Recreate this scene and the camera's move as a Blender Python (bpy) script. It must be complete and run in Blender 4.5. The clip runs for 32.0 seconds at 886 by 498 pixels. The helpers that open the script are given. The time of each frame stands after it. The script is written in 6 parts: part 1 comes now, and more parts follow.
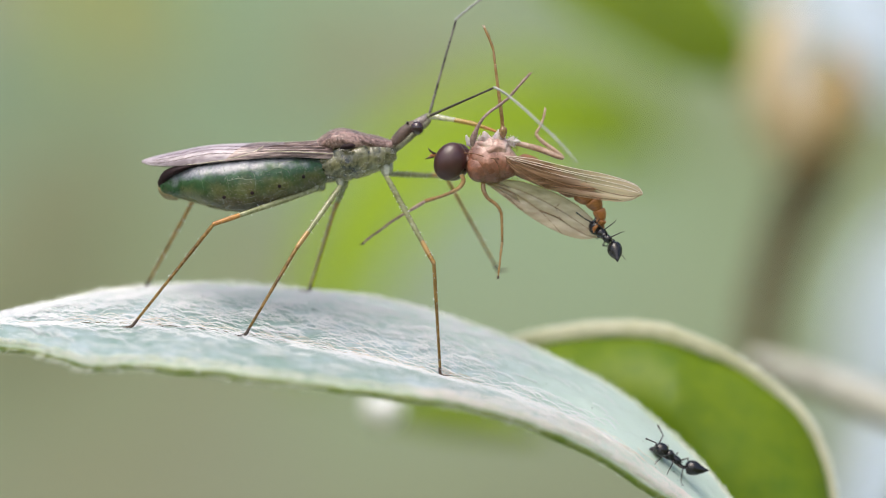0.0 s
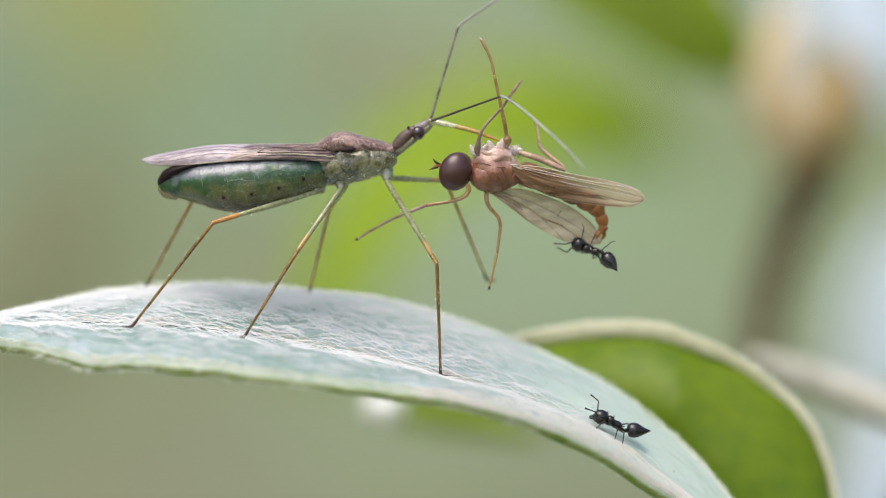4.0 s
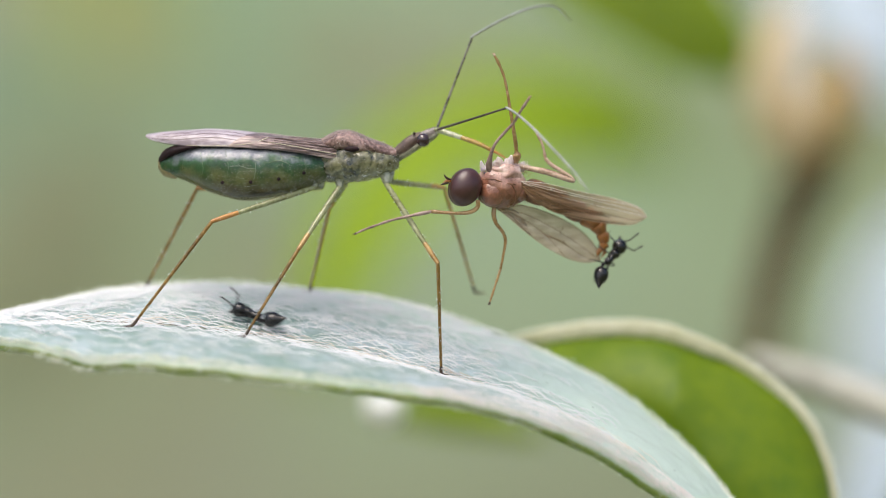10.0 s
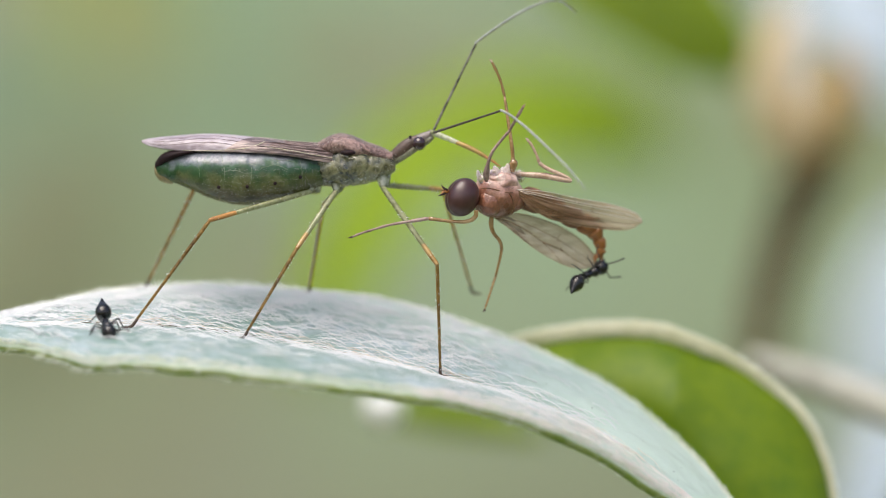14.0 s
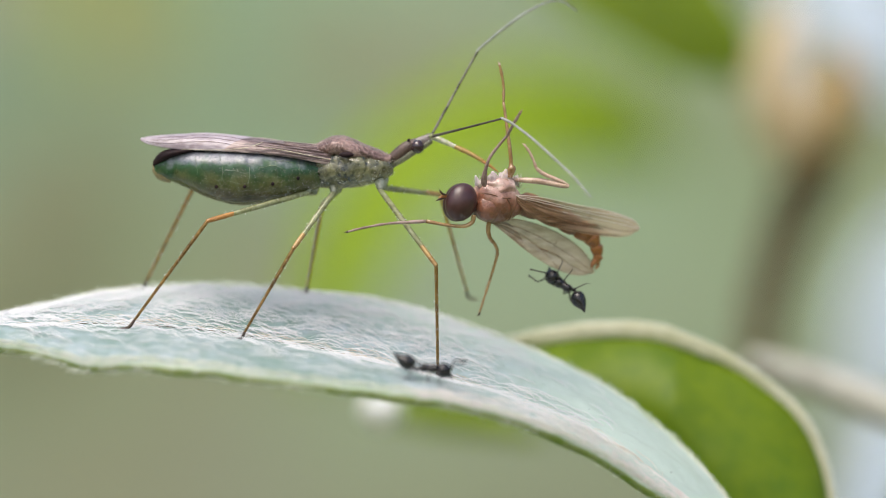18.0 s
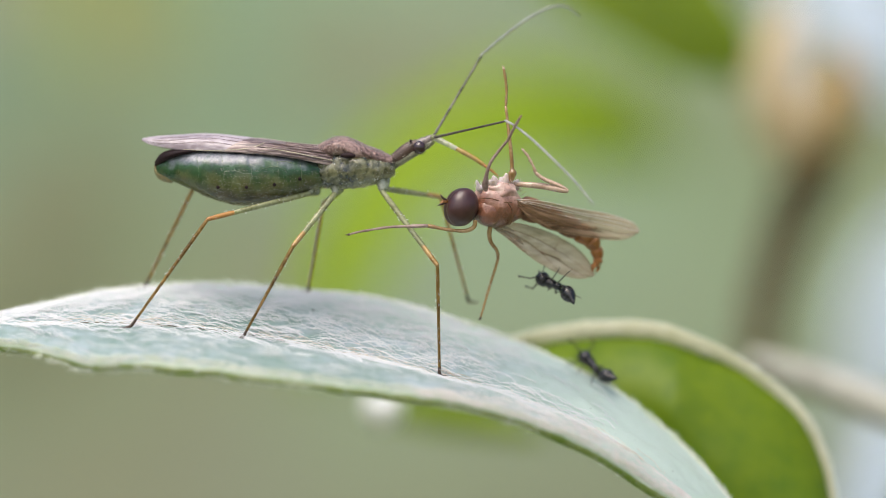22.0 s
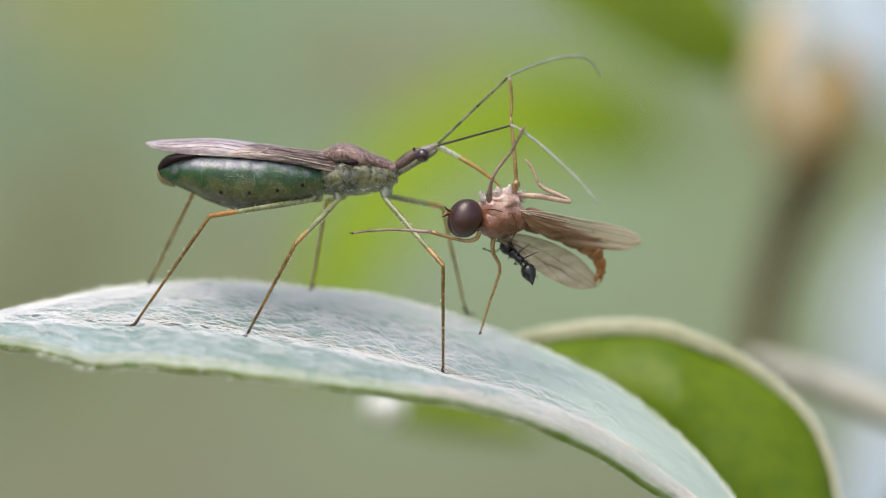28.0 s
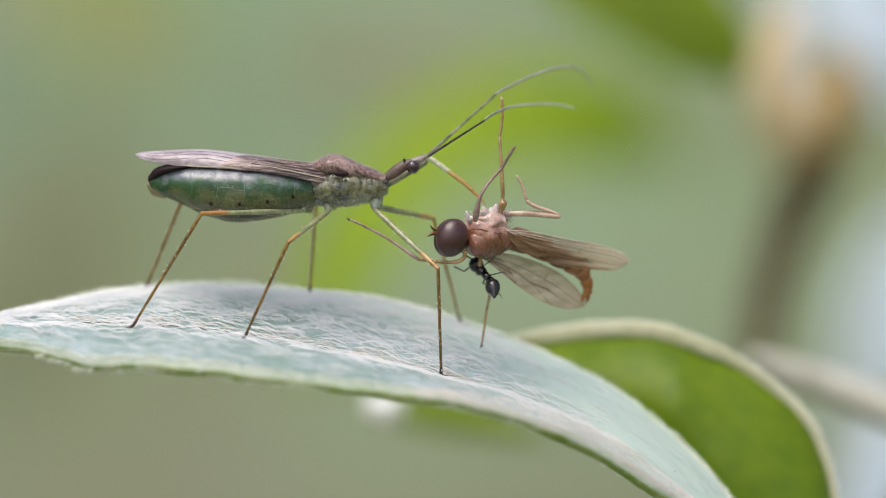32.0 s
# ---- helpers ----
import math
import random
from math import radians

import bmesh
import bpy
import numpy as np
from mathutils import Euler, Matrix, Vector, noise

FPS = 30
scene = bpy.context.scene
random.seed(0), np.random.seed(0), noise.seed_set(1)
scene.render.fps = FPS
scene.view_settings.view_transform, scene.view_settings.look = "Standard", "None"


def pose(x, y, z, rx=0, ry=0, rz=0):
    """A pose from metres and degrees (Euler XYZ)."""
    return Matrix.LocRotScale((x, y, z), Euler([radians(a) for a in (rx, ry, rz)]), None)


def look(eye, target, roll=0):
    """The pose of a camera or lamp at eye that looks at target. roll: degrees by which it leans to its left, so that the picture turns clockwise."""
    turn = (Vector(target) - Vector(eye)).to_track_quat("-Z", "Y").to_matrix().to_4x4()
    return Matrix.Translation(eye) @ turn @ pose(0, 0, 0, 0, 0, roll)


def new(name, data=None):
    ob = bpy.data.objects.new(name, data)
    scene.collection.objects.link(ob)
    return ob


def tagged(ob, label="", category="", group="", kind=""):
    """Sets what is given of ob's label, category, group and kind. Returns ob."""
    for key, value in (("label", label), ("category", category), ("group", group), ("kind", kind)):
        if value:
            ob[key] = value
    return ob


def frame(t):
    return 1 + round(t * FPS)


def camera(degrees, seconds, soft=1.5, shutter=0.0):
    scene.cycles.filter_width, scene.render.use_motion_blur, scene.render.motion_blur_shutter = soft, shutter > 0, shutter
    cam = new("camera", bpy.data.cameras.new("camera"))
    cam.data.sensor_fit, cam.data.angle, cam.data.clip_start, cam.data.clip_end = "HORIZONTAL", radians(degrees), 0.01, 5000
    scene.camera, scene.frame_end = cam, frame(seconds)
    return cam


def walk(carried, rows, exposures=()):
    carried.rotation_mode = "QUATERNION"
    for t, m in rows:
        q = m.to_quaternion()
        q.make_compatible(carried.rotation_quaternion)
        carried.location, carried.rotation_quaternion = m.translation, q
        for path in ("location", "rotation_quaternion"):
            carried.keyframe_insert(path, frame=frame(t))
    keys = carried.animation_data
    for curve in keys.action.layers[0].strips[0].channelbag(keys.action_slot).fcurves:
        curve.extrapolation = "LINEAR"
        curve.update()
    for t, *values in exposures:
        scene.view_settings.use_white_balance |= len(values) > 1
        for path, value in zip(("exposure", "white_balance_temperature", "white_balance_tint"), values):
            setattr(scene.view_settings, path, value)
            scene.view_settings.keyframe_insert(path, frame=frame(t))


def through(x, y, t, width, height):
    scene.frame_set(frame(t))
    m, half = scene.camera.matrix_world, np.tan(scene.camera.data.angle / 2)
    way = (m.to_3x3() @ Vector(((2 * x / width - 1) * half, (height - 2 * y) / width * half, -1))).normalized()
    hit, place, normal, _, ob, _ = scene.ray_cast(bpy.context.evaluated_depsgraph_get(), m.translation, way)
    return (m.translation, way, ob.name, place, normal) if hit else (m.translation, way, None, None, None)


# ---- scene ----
# All building numbers below are millimetres; MM turns them into metres.
MM = 0.001
CLIP = 32.0

# ---------------------------------------------------------------- camera
cam = camera(9.605, CLIP, soft=0.8, shutter=0.7)
cam.data.dof.use_dof = True
cam.data.dof.focus_distance = 0.2793
cam.data.dof.aperture_fstop = 17.0
cam.data.dof.aperture_blades = 0
CAM_POSE = look((0, -0.28, 0), (0, 0, 0))
walk(cam, [(0.0, CAM_POSE), (CLIP, CAM_POSE)],
     [(0.0, 0.52), (9.0, 0.53), (13.0, 0.5), (19.0, 0.46), (25.0, 0.46), (29.0, 0.35), (CLIP, 0.37)])

# ---------------------------------------------------------------- light: bright overcast day
world = bpy.data.worlds.new("overcast_sky")
scene.world = world
world.use_nodes = True
sky = world.node_tree.nodes.new("ShaderNodeTexSky")
sky.sky_type = "NISHITA"
sky.sun_disc = False
sky.sun_elevation = radians(58)
sky.sun_rotation = radians(200)
sky.dust_density = 4.0
sky.air_density = 1.2
world.node_tree.nodes["Background"].inputs["Strength"].default_value = 0.135
world.node_tree.links.new(sky.outputs[0], world.node_tree.nodes["Background"].inputs[0])
sun = new("sun", bpy.data.lights.new("sun", "SUN"))
sun.data.energy = 1.75
sun.data.angle = radians(38)
sun.data.color = (1.0, 0.94, 0.86)
sun.matrix_world = look((-0.35, -0.3, 1.2), (0, 0, 0))


# ---------------------------------------------------------------- materials
def mat(name, low, high, grain=0.3, rough=0.5, bump=0.0, spec=0.5, alpha=1.0, through=0.0, spots=None, spot_size=0.15,
        spot_cut=0.62, coat=0.0, stretch=(1, 1, 1), sheen=0.0, sss=0.0, bands=None, wander=0.5, contrast=0.25, pale_lit=None):
    """Procedural surface. grain: size of the fine variation in mm; a second one is seven times as large. through: share of light let through."""
    m = bpy.data.materials.new(name)
    m.use_nodes = True
    nt = m.node_tree
    bsdf = nt.nodes["Principled BSDF"]
    out = nt.nodes["Material Output"]
    tc = nt.nodes.new("ShaderNodeTexCoord")
    mp = nt.nodes.new("ShaderNodeMapping")
    mp.inputs["Scale"].default_value = stretch
    nt.links.new(tc.outputs["Object"], mp.inputs["Vector"])

    def grained(size, detail):
        n = nt.nodes.new("ShaderNodeTexNoise")
        n.inputs["Scale"].default_value = 1000.0 / size
        n.inputs["Detail"].default_value = detail
        nt.links.new(mp.outputs["Vector"], n.inputs["Vector"])
        return n
    fine, wide = grained(grain, 4), grained(grain * 7, 3)
    add = nt.nodes.new("ShaderNodeMath")
    add.operation = "ADD"
    nt.links.new(fine.outputs[0], add.inputs[0])
    nt.links.new(wide.outputs[0], add.inputs[1])
    ramp = nt.nodes.new("ShaderNodeMapRange")
    ramp.inputs[1].default_value, ramp.inputs[2].default_value = 1 - contrast, 1 + contrast
    nt.links.new(add.outputs[0], ramp.inputs[0])
    mix = nt.nodes.new("ShaderNodeMix")
    mix.data_type = "RGBA"
    nt.links.new(ramp.outputs[0], mix.inputs[0])
    mix.inputs[6].default_value = (*low, 1)
    mix.inputs[7].default_value = (*high, 1)
    colour = mix.outputs[2]
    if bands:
        # colour zones across the thing's height, the belly's sheen among them, with wandering borders
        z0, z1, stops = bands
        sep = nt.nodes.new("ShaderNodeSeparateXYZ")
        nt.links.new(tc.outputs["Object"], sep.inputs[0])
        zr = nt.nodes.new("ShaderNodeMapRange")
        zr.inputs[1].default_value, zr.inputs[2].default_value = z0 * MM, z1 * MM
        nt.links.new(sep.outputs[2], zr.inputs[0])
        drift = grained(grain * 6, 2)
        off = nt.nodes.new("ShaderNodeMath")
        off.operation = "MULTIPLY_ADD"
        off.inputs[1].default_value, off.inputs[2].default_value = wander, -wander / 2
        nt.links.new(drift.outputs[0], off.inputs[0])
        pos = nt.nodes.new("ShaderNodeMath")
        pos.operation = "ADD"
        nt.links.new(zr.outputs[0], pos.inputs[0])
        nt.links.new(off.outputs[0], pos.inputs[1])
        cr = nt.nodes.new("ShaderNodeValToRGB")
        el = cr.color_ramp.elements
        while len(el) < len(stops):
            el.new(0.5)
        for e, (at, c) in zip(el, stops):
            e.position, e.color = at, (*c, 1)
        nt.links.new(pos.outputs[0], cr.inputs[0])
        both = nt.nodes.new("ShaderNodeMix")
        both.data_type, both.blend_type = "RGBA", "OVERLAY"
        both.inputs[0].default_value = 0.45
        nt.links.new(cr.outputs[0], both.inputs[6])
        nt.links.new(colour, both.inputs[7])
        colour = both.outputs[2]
    if pale_lit:
        # leaf paler towards base (x) and, as painted sky light, far half (y)
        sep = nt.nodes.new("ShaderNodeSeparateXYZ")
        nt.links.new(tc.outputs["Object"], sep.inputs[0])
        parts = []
        for axis, (a0, a1) in ((0, pale_lit[1]), (1, pale_lit[2])):
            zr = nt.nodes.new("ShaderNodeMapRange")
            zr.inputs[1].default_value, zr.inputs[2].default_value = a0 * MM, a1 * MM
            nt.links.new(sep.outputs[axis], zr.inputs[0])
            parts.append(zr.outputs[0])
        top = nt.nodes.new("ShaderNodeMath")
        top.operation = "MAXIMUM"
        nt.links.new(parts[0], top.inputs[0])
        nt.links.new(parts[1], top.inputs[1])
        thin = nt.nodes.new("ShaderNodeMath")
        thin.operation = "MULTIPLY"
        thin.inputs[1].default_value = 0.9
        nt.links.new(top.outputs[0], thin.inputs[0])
        paled = nt.nodes.new("ShaderNodeMix")
        paled.data_type = "RGBA"
        nt.links.new(thin.outputs[0], paled.inputs[0])
        nt.links.new(colour, paled.inputs[6])
        paled.inputs[7].default_value = (*pale_lit[0], 1)
        colour = paled.outputs[2]
    if spots:
        vor = grained(spot_size, 1)
        gate = nt.nodes.new("ShaderNodeMapRange")
        gate.inputs[1].default_value, gate.inputs[2].default_value = spot_cut, spot_cut + 0.06
        nt.links.new(vor.outputs[0], gate.inputs[0])
        mix2 = nt.nodes.new("ShaderNodeMix")
        mix2.data_type = "RGBA"
        nt.links.new(gate.outputs[0], mix2.inputs[0])
        nt.links.new(colour, mix2.inputs[6])
        mix2.inputs[7].default_value = (*spots, 1)
        colour = mix2.outputs[2]
    nt.links.new(colour, bsdf.inputs["Base Color"])
    bsdf.inputs["Specular IOR Level"].default_value = spec
    bsdf.inputs["Alpha"].default_value = alpha
    bsdf.inputs["Coat Weight"].default_value = coat
    bsdf.inputs["Coat Roughness"].default_value = 0.15
    bsdf.inputs["Sheen Weight"].default_value = sheen
    if sss:
        bsdf.inputs["Subsurface Weight"].default_value = sss
        bsdf.inputs["Subsurface Radius"].default_value = (0.0006, 0.0007, 0.0004)
        bsdf.inputs["Subsurface Scale"].default_value = 1.0
    rr = nt.nodes.new("ShaderNodeMapRange")
    rr.inputs[3].default_value, rr.inputs[4].default_value = rough * 0.8, min(1, rough * 1.25)
    nt.links.new(wide.outputs[0], rr.inputs[0])
    nt.links.new(rr.outputs[0], bsdf.inputs["Roughness"])
    if bump:
        b = nt.nodes.new("ShaderNodeBump")
        b.inputs["Distance"].default_value = bump * MM
        b.inputs["Strength"].default_value = 1.0
        nt.links.new(fine.outputs[0], b.inputs["Height"])
        nt.links.new(b.outputs[0], bsdf.inputs["Normal"])
    if through:
        tr = nt.nodes.new("ShaderNodeBsdfTranslucent")
        nt.links.new(colour, tr.inputs["Color"])
        ms = nt.nodes.new("ShaderNodeMixShader")
        ms.inputs[0].default_value = through * alpha
        nt.links.new(bsdf.outputs[0], ms.inputs[1])
        nt.links.new(tr.outputs[0], ms.inputs[2])
        nt.links.new(ms.outputs[0], out.inputs["Surface"])
    return m


# The blade's far half is paled with sky light put into the colour.
LEAF = mat("hairy_leaf", (0.19, 0.32, 0.25), (0.56, 0.65, 0.7), 0.8, 0.32, 0.06, 0.8, through=0.3, spots=(0.04, 0.06, 0.07), spot_size=0.12, spot_cut=0.74, contrast=0.34, pale_lit=((0.7, 0.82, 0.75), (1.0, 8.0), (2.2, 5.5)))
LEAF_PALE = mat("leaf_rolled_margin", (0.54, 0.68, 0.5), (0.78, 0.83, 0.74), 0.5, 0.6, 0.06, 0.4, through=0.4)
GROOVE = mat("midrib_groove", (0.12, 0.09, 0.06), (0.34, 0.28, 0.22), 0.2, 0.7)
LEAF_RIM = mat("leaf_margin", (0.26, 0.38, 0.07), (0.44, 0.52, 0.2), 0.4, 0.7, 0.05, 0.3, through=0.5)
HAIR = mat("leaf_hair", (0.76, 0.77, 0.79), (0.88, 0.88, 0.88), 0.5, 0.3, 0, 0.7)
FELT = mat("margin_felt", (0.9, 0.84, 0.81), (0.96, 0.93, 0.91), 0.4, 0.5, 0, 0.4, through=0.3)
RIB_HAIR = mat("midrib_hair", (0.62, 0.5, 0.38), (0.93, 0.89, 0.82), 0.3, 0.35, 0, 0.6)
DOWN = mat("margin_down", (0.58, 0.66, 0.48), (0.84, 0.85, 0.78), 0.5, 0.6, 0, 0.4)
BACK_LEAF = mat("back_leaf_green", (0.1, 0.19, 0.003), (0.215, 0.3, 0.005), 1.3, 0.5, 0.03, 0.4, through=0.4, contrast=0.45)
BACK_RIM = mat("back_leaf_margin", (0.58, 0.58, 0.38), (0.78, 0.76, 0.6), 0.9, 0.7, 0.05, 0.3, through=0.3)
FAR_LEAF = mat("far_leaf_yellow_green", (0.215, 0.335, 0.004), (0.29, 0.41, 0.01), 6, 0.55, 0.1, 0.4, through=0.4)
DARK_LEAF = mat("far_leaf_olive", (0.15, 0.23, 0.003), (0.25, 0.35, 0.006), 6, 0.55, 0.1, 0.4, through=0.3)
DULL_LEAF = mat("far_leaf_dull", (0.26, 0.285, 0.165), (0.34, 0.365, 0.23), 8, 0.7, 0.1, 0.3, through=0.3)
PALE_LEAF = mat("far_leaf_pale", (0.38, 0.43, 0.18), (0.48, 0.52, 0.26), 8, 0.6, 0.1, 0.3, through=0.4)
# Bluish white of the sky, put into the colour of added sheets.
SKY_SHEET = mat("far_sky_sheet", (0.66, 0.76, 0.88), (0.78, 0.86, 0.95), 5, 0.4, 0.1, 0.6, through=0.3)
PALE_STALK = mat("pale_stalk", (0.34, 0.335, 0.28), (0.46, 0.45, 0.39), 2, 0.8, 0.1)
TWIG = mat("brown_twig", (0.055, 0.032, 0.008), (0.13, 0.085, 0.03), 1.0, 0.85, 0.1)
BUD_SCALE = mat("bud_scale_ochre", (0.25, 0.14, 0.015), (0.42, 0.26, 0.05), 1.2, 0.8, 0.1)
BUD = mat("tan_bud", (0.52, 0.4, 0.23), (0.74, 0.61, 0.42), 1.5, 0.8, 0.1)
WHITE_HIGHLIGHT = mat("white_highlight", (0.75, 0.76, 0.72), (0.85, 0.86, 0.84), 0.8, 0.6)
# The lilac upper stops paint the sky's sheen on the belly.
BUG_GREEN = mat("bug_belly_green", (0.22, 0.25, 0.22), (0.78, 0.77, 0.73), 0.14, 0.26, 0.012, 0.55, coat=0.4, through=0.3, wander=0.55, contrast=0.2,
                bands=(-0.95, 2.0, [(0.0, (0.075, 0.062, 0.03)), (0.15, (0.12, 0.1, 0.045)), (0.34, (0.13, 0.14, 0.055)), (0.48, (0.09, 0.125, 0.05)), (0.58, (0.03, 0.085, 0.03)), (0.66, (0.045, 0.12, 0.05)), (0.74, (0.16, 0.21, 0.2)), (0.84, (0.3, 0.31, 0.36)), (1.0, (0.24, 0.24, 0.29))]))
BUG_PALE = mat("bug_pleura_grey_green", (0.016, 0.018, 0.006), (0.21, 0.2, 0.105), 0.24, 0.16, 0.08, 0.7, coat=0.6, spots=(0.55, 0.55, 0.45), spot_size=0.07, spot_cut=0.72, contrast=0.2)
HIP_PALE = mat("bug_hip_pale", (0.12, 0.13, 0.07), (0.46, 0.47, 0.36), 0.16, 0.25, 0.02, 0.6, coat=0.5)
BUG_BROWN = mat("bug_pronotum_brown", (0.07, 0.035, 0.028), (0.4, 0.26, 0.225), 0.16, 0.32, 0.06, 0.5, coat=0.25, spots=(0.55, 0.47, 0.44), spot_size=0.06, spot_cut=0.69, contrast=0.22)
HEAD_BROWN = mat("bug_head_dark_brown", (0.03, 0.018, 0.014), (0.13, 0.08, 0.06), 0.1, 0.4, 0.02)
TAIL_TAN = mat("tail_tip_tan", (0.16, 0.12, 0.05), (0.34, 0.28, 0.14), 0.2, 0.35, 0.02)
FLECK = mat("belly_fleck", (0.3, 0.31, 0.22), (0.55, 0.55, 0.46), 0.1, 0.4)
BELLY_LINE = mat("belly_seam_pale", (0.1, 0.16, 0.07), (0.3, 0.36, 0.24), 0.2, 0.35)
GRAIN = mat("pale_grain", (0.5, 0.5, 0.44), (0.75, 0.74, 0.7), 0.1, 0.4)
BUG_DARK = mat("bug_dark_maroon", (0.008, 0.004, 0.005), (0.028, 0.011, 0.013), 0.15, 0.6, 0.01, 0.2)
CORIUM = mat("wing_corium_brown", (0.11, 0.07, 0.064), (0.56, 0.42, 0.39), 0.11, 0.34, 0.04, 0.6, coat=0.3, stretch=(0.12, 1, 1), contrast=0.13)
MEMBRANE = mat("wing_membrane_lilac", (0.24, 0.19, 0.21), (0.52, 0.45, 0.49), 0.16, 0.36, 0.03, 0.5, coat=0.12, stretch=(0.3, 1, 1), contrast=0.22)
VEIN_DARK = mat("wing_vein_dark", (0.1, 0.065, 0.06), (0.2, 0.14, 0.13), 0.1, 0.5)
VEIN_PALE = mat("wing_vein_pale", (0.5, 0.45, 0.3), (0.6, 0.56, 0.42), 0.1, 0.5)
LEG_GREEN = mat("leg_pale_green", (0.23, 0.235, 0.09), (0.52, 0.53, 0.31), 0.16, 0.22, 0.006, 0.6, coat=0.8, sss=0.1, through=0.35)
LEG_AMBER = mat("leg_amber", (0.18, 0.1, 0.024), (0.52, 0.33, 0.1), 0.12, 0.25, 0.006, 0.6, coat=0.8, through=0.6)
LEG_ORANGE = mat("leg_orange", (0.34, 0.13, 0.025), (0.5, 0.25, 0.06), 0.12, 0.3, 0.006, 0.6, coat=0.3)
KNEE_AMBER = mat("knee_amber", (0.3, 0.16, 0.035), (0.5, 0.32, 0.11), 0.12, 0.28, 0.006, 0.6, coat=0.3)
# Lit copy of LEG_AMBER: light through the far shins is put into the colour.
BACKLIT_AMBER = mat("shin_backlit_amber", (0.38, 0.25, 0.08), (0.64, 0.48, 0.22), 0.12, 0.28, 0.006, 0.6, coat=0.5, through=0.6)
TARSUS = mat("tarsus_dark", (0.03, 0.018, 0.012), (0.09, 0.05, 0.03), 0.08, 0.5)
BRISTLE = mat("bristle_glint", (0.7, 0.7, 0.66), (0.85, 0.85, 0.82), 0.1, 0.3)
BUG_EYE = mat("bug_eye_red_brown", (0.018, 0.006, 0.008), (0.045, 0.016, 0.018), 0.06, 0.2, 0.005, 0.6, coat=0.5)
THROAT = mat("bug_throat_pale", (0.07, 0.07, 0.04), (0.34, 0.33, 0.23), 0.12, 0.3, 0.02, 0.5)
SNOUT = mat("bug_snout_silvery", (0.06, 0.042, 0.038), (0.3, 0.25, 0.23), 0.1, 0.3, 0.02, 0.6)
FEELER_DARK = mat("feeler_dark", (0.008, 0.006, 0.004), (0.11, 0.09, 0.07), 0.09, 0.4, 0.006)
FEELER_SPECKLED = mat("feeler_speckled", (0.02, 0.016, 0.013), (0.24, 0.22, 0.2), 0.11, 0.4, 0.006, contrast=0.16)
FEELER_GREY = mat("feeler_grey", (0.22, 0.23, 0.21), (0.4, 0.41, 0.38), 0.1, 0.6, 0.006)
BEAK_PALE = mat("beak_pale_green", (0.38, 0.39, 0.22), (0.64, 0.64, 0.48), 0.15, 0.2, 0, 0.6, coat=0.6, sss=0.3)
BEAK_AMBER = mat("beak_amber", (0.34, 0.2, 0.04), (0.5, 0.36, 0.12), 0.15, 0.25, 0, 0.6)
FLY_EYE = mat("fly_eye_maroon", (0.036, 0.009, 0.009), (0.06, 0.018, 0.017), 0.045, 0.34, 0.008, 0.6, coat=0.2)
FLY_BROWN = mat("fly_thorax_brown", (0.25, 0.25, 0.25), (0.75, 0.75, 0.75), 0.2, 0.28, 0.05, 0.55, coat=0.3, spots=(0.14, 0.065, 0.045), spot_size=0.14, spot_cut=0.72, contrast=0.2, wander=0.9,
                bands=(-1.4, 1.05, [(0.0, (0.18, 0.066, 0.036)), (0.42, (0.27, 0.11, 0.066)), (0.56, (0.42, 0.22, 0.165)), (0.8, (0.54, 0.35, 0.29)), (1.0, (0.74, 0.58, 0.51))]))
FLY_PINK = mat("fly_white_tufts", (0.64, 0.51, 0.47), (0.93, 0.87, 0.84), 0.12, 0.45, 0.04, 0.5, sss=0.5, through=0.25)
FLY_ORANGE = mat("fly_tail_orange", (0.24, 0.08, 0.015), (0.45, 0.2, 0.06), 0.12, 0.35, 0.01, 0.5)
FLY_RUST = mat("fly_abdomen_rust", (0.18, 0.06, 0.014), (0.42, 0.18, 0.055), 0.12, 0.35, 0.012, 0.5)
FLY_DARK = mat("fly_abdomen_dark", (0.1, 0.04, 0.018), (0.28, 0.13, 0.06), 0.15, 0.45, 0.012)
FLY_LEG = mat("fly_leg_amber", (0.22, 0.11, 0.03), (0.45, 0.28, 0.12), 0.12, 0.22, 0.006, 0.6, coat=0.6)
FLY_LEG_PALE = mat("fly_leg_pale", (0.34, 0.2, 0.13), (0.6, 0.43, 0.32), 0.12, 0.3, 0.006, 0.6, coat=0.4)
FLY_LEG_GREY = mat("fly_leg_mauve", (0.17, 0.1, 0.085), (0.42, 0.3, 0.27), 0.12, 0.5, 0.006)
FLY_WING = mat("fly_wing_film", (0.3, 0.18, 0.11), (0.72, 0.55, 0.43), 0.35, 0.22, 0.03, 0.6, coat=0.45, alpha=0.72, through=0.25, stretch=(0.3, 1, 1), pale_lit=((0.8, 0.6, 0.46), (0.8, 7.0), (50, 60)))
FLY_WING_BROWN = mat("fly_wing_brown_film", (0.13, 0.06, 0.025), (0.62, 0.41, 0.26), 0.24, 0.22, 0.03, 0.6, coat=0.35, alpha=0.66, through=0.25, stretch=(0.14, 1, 1), contrast=0.24, pale_lit=((0.84, 0.62, 0.45), (2.6, 6.0), (50, 60)))
FLY_WING_STAIN = mat("fly_wing_base_stain", (0.12, 0.05, 0.02), (0.38, 0.2, 0.1), 0.2, 0.3, 0.02, 0.5, coat=0.4, alpha=0.5, stretch=(0.14, 1, 1), contrast=0.3)
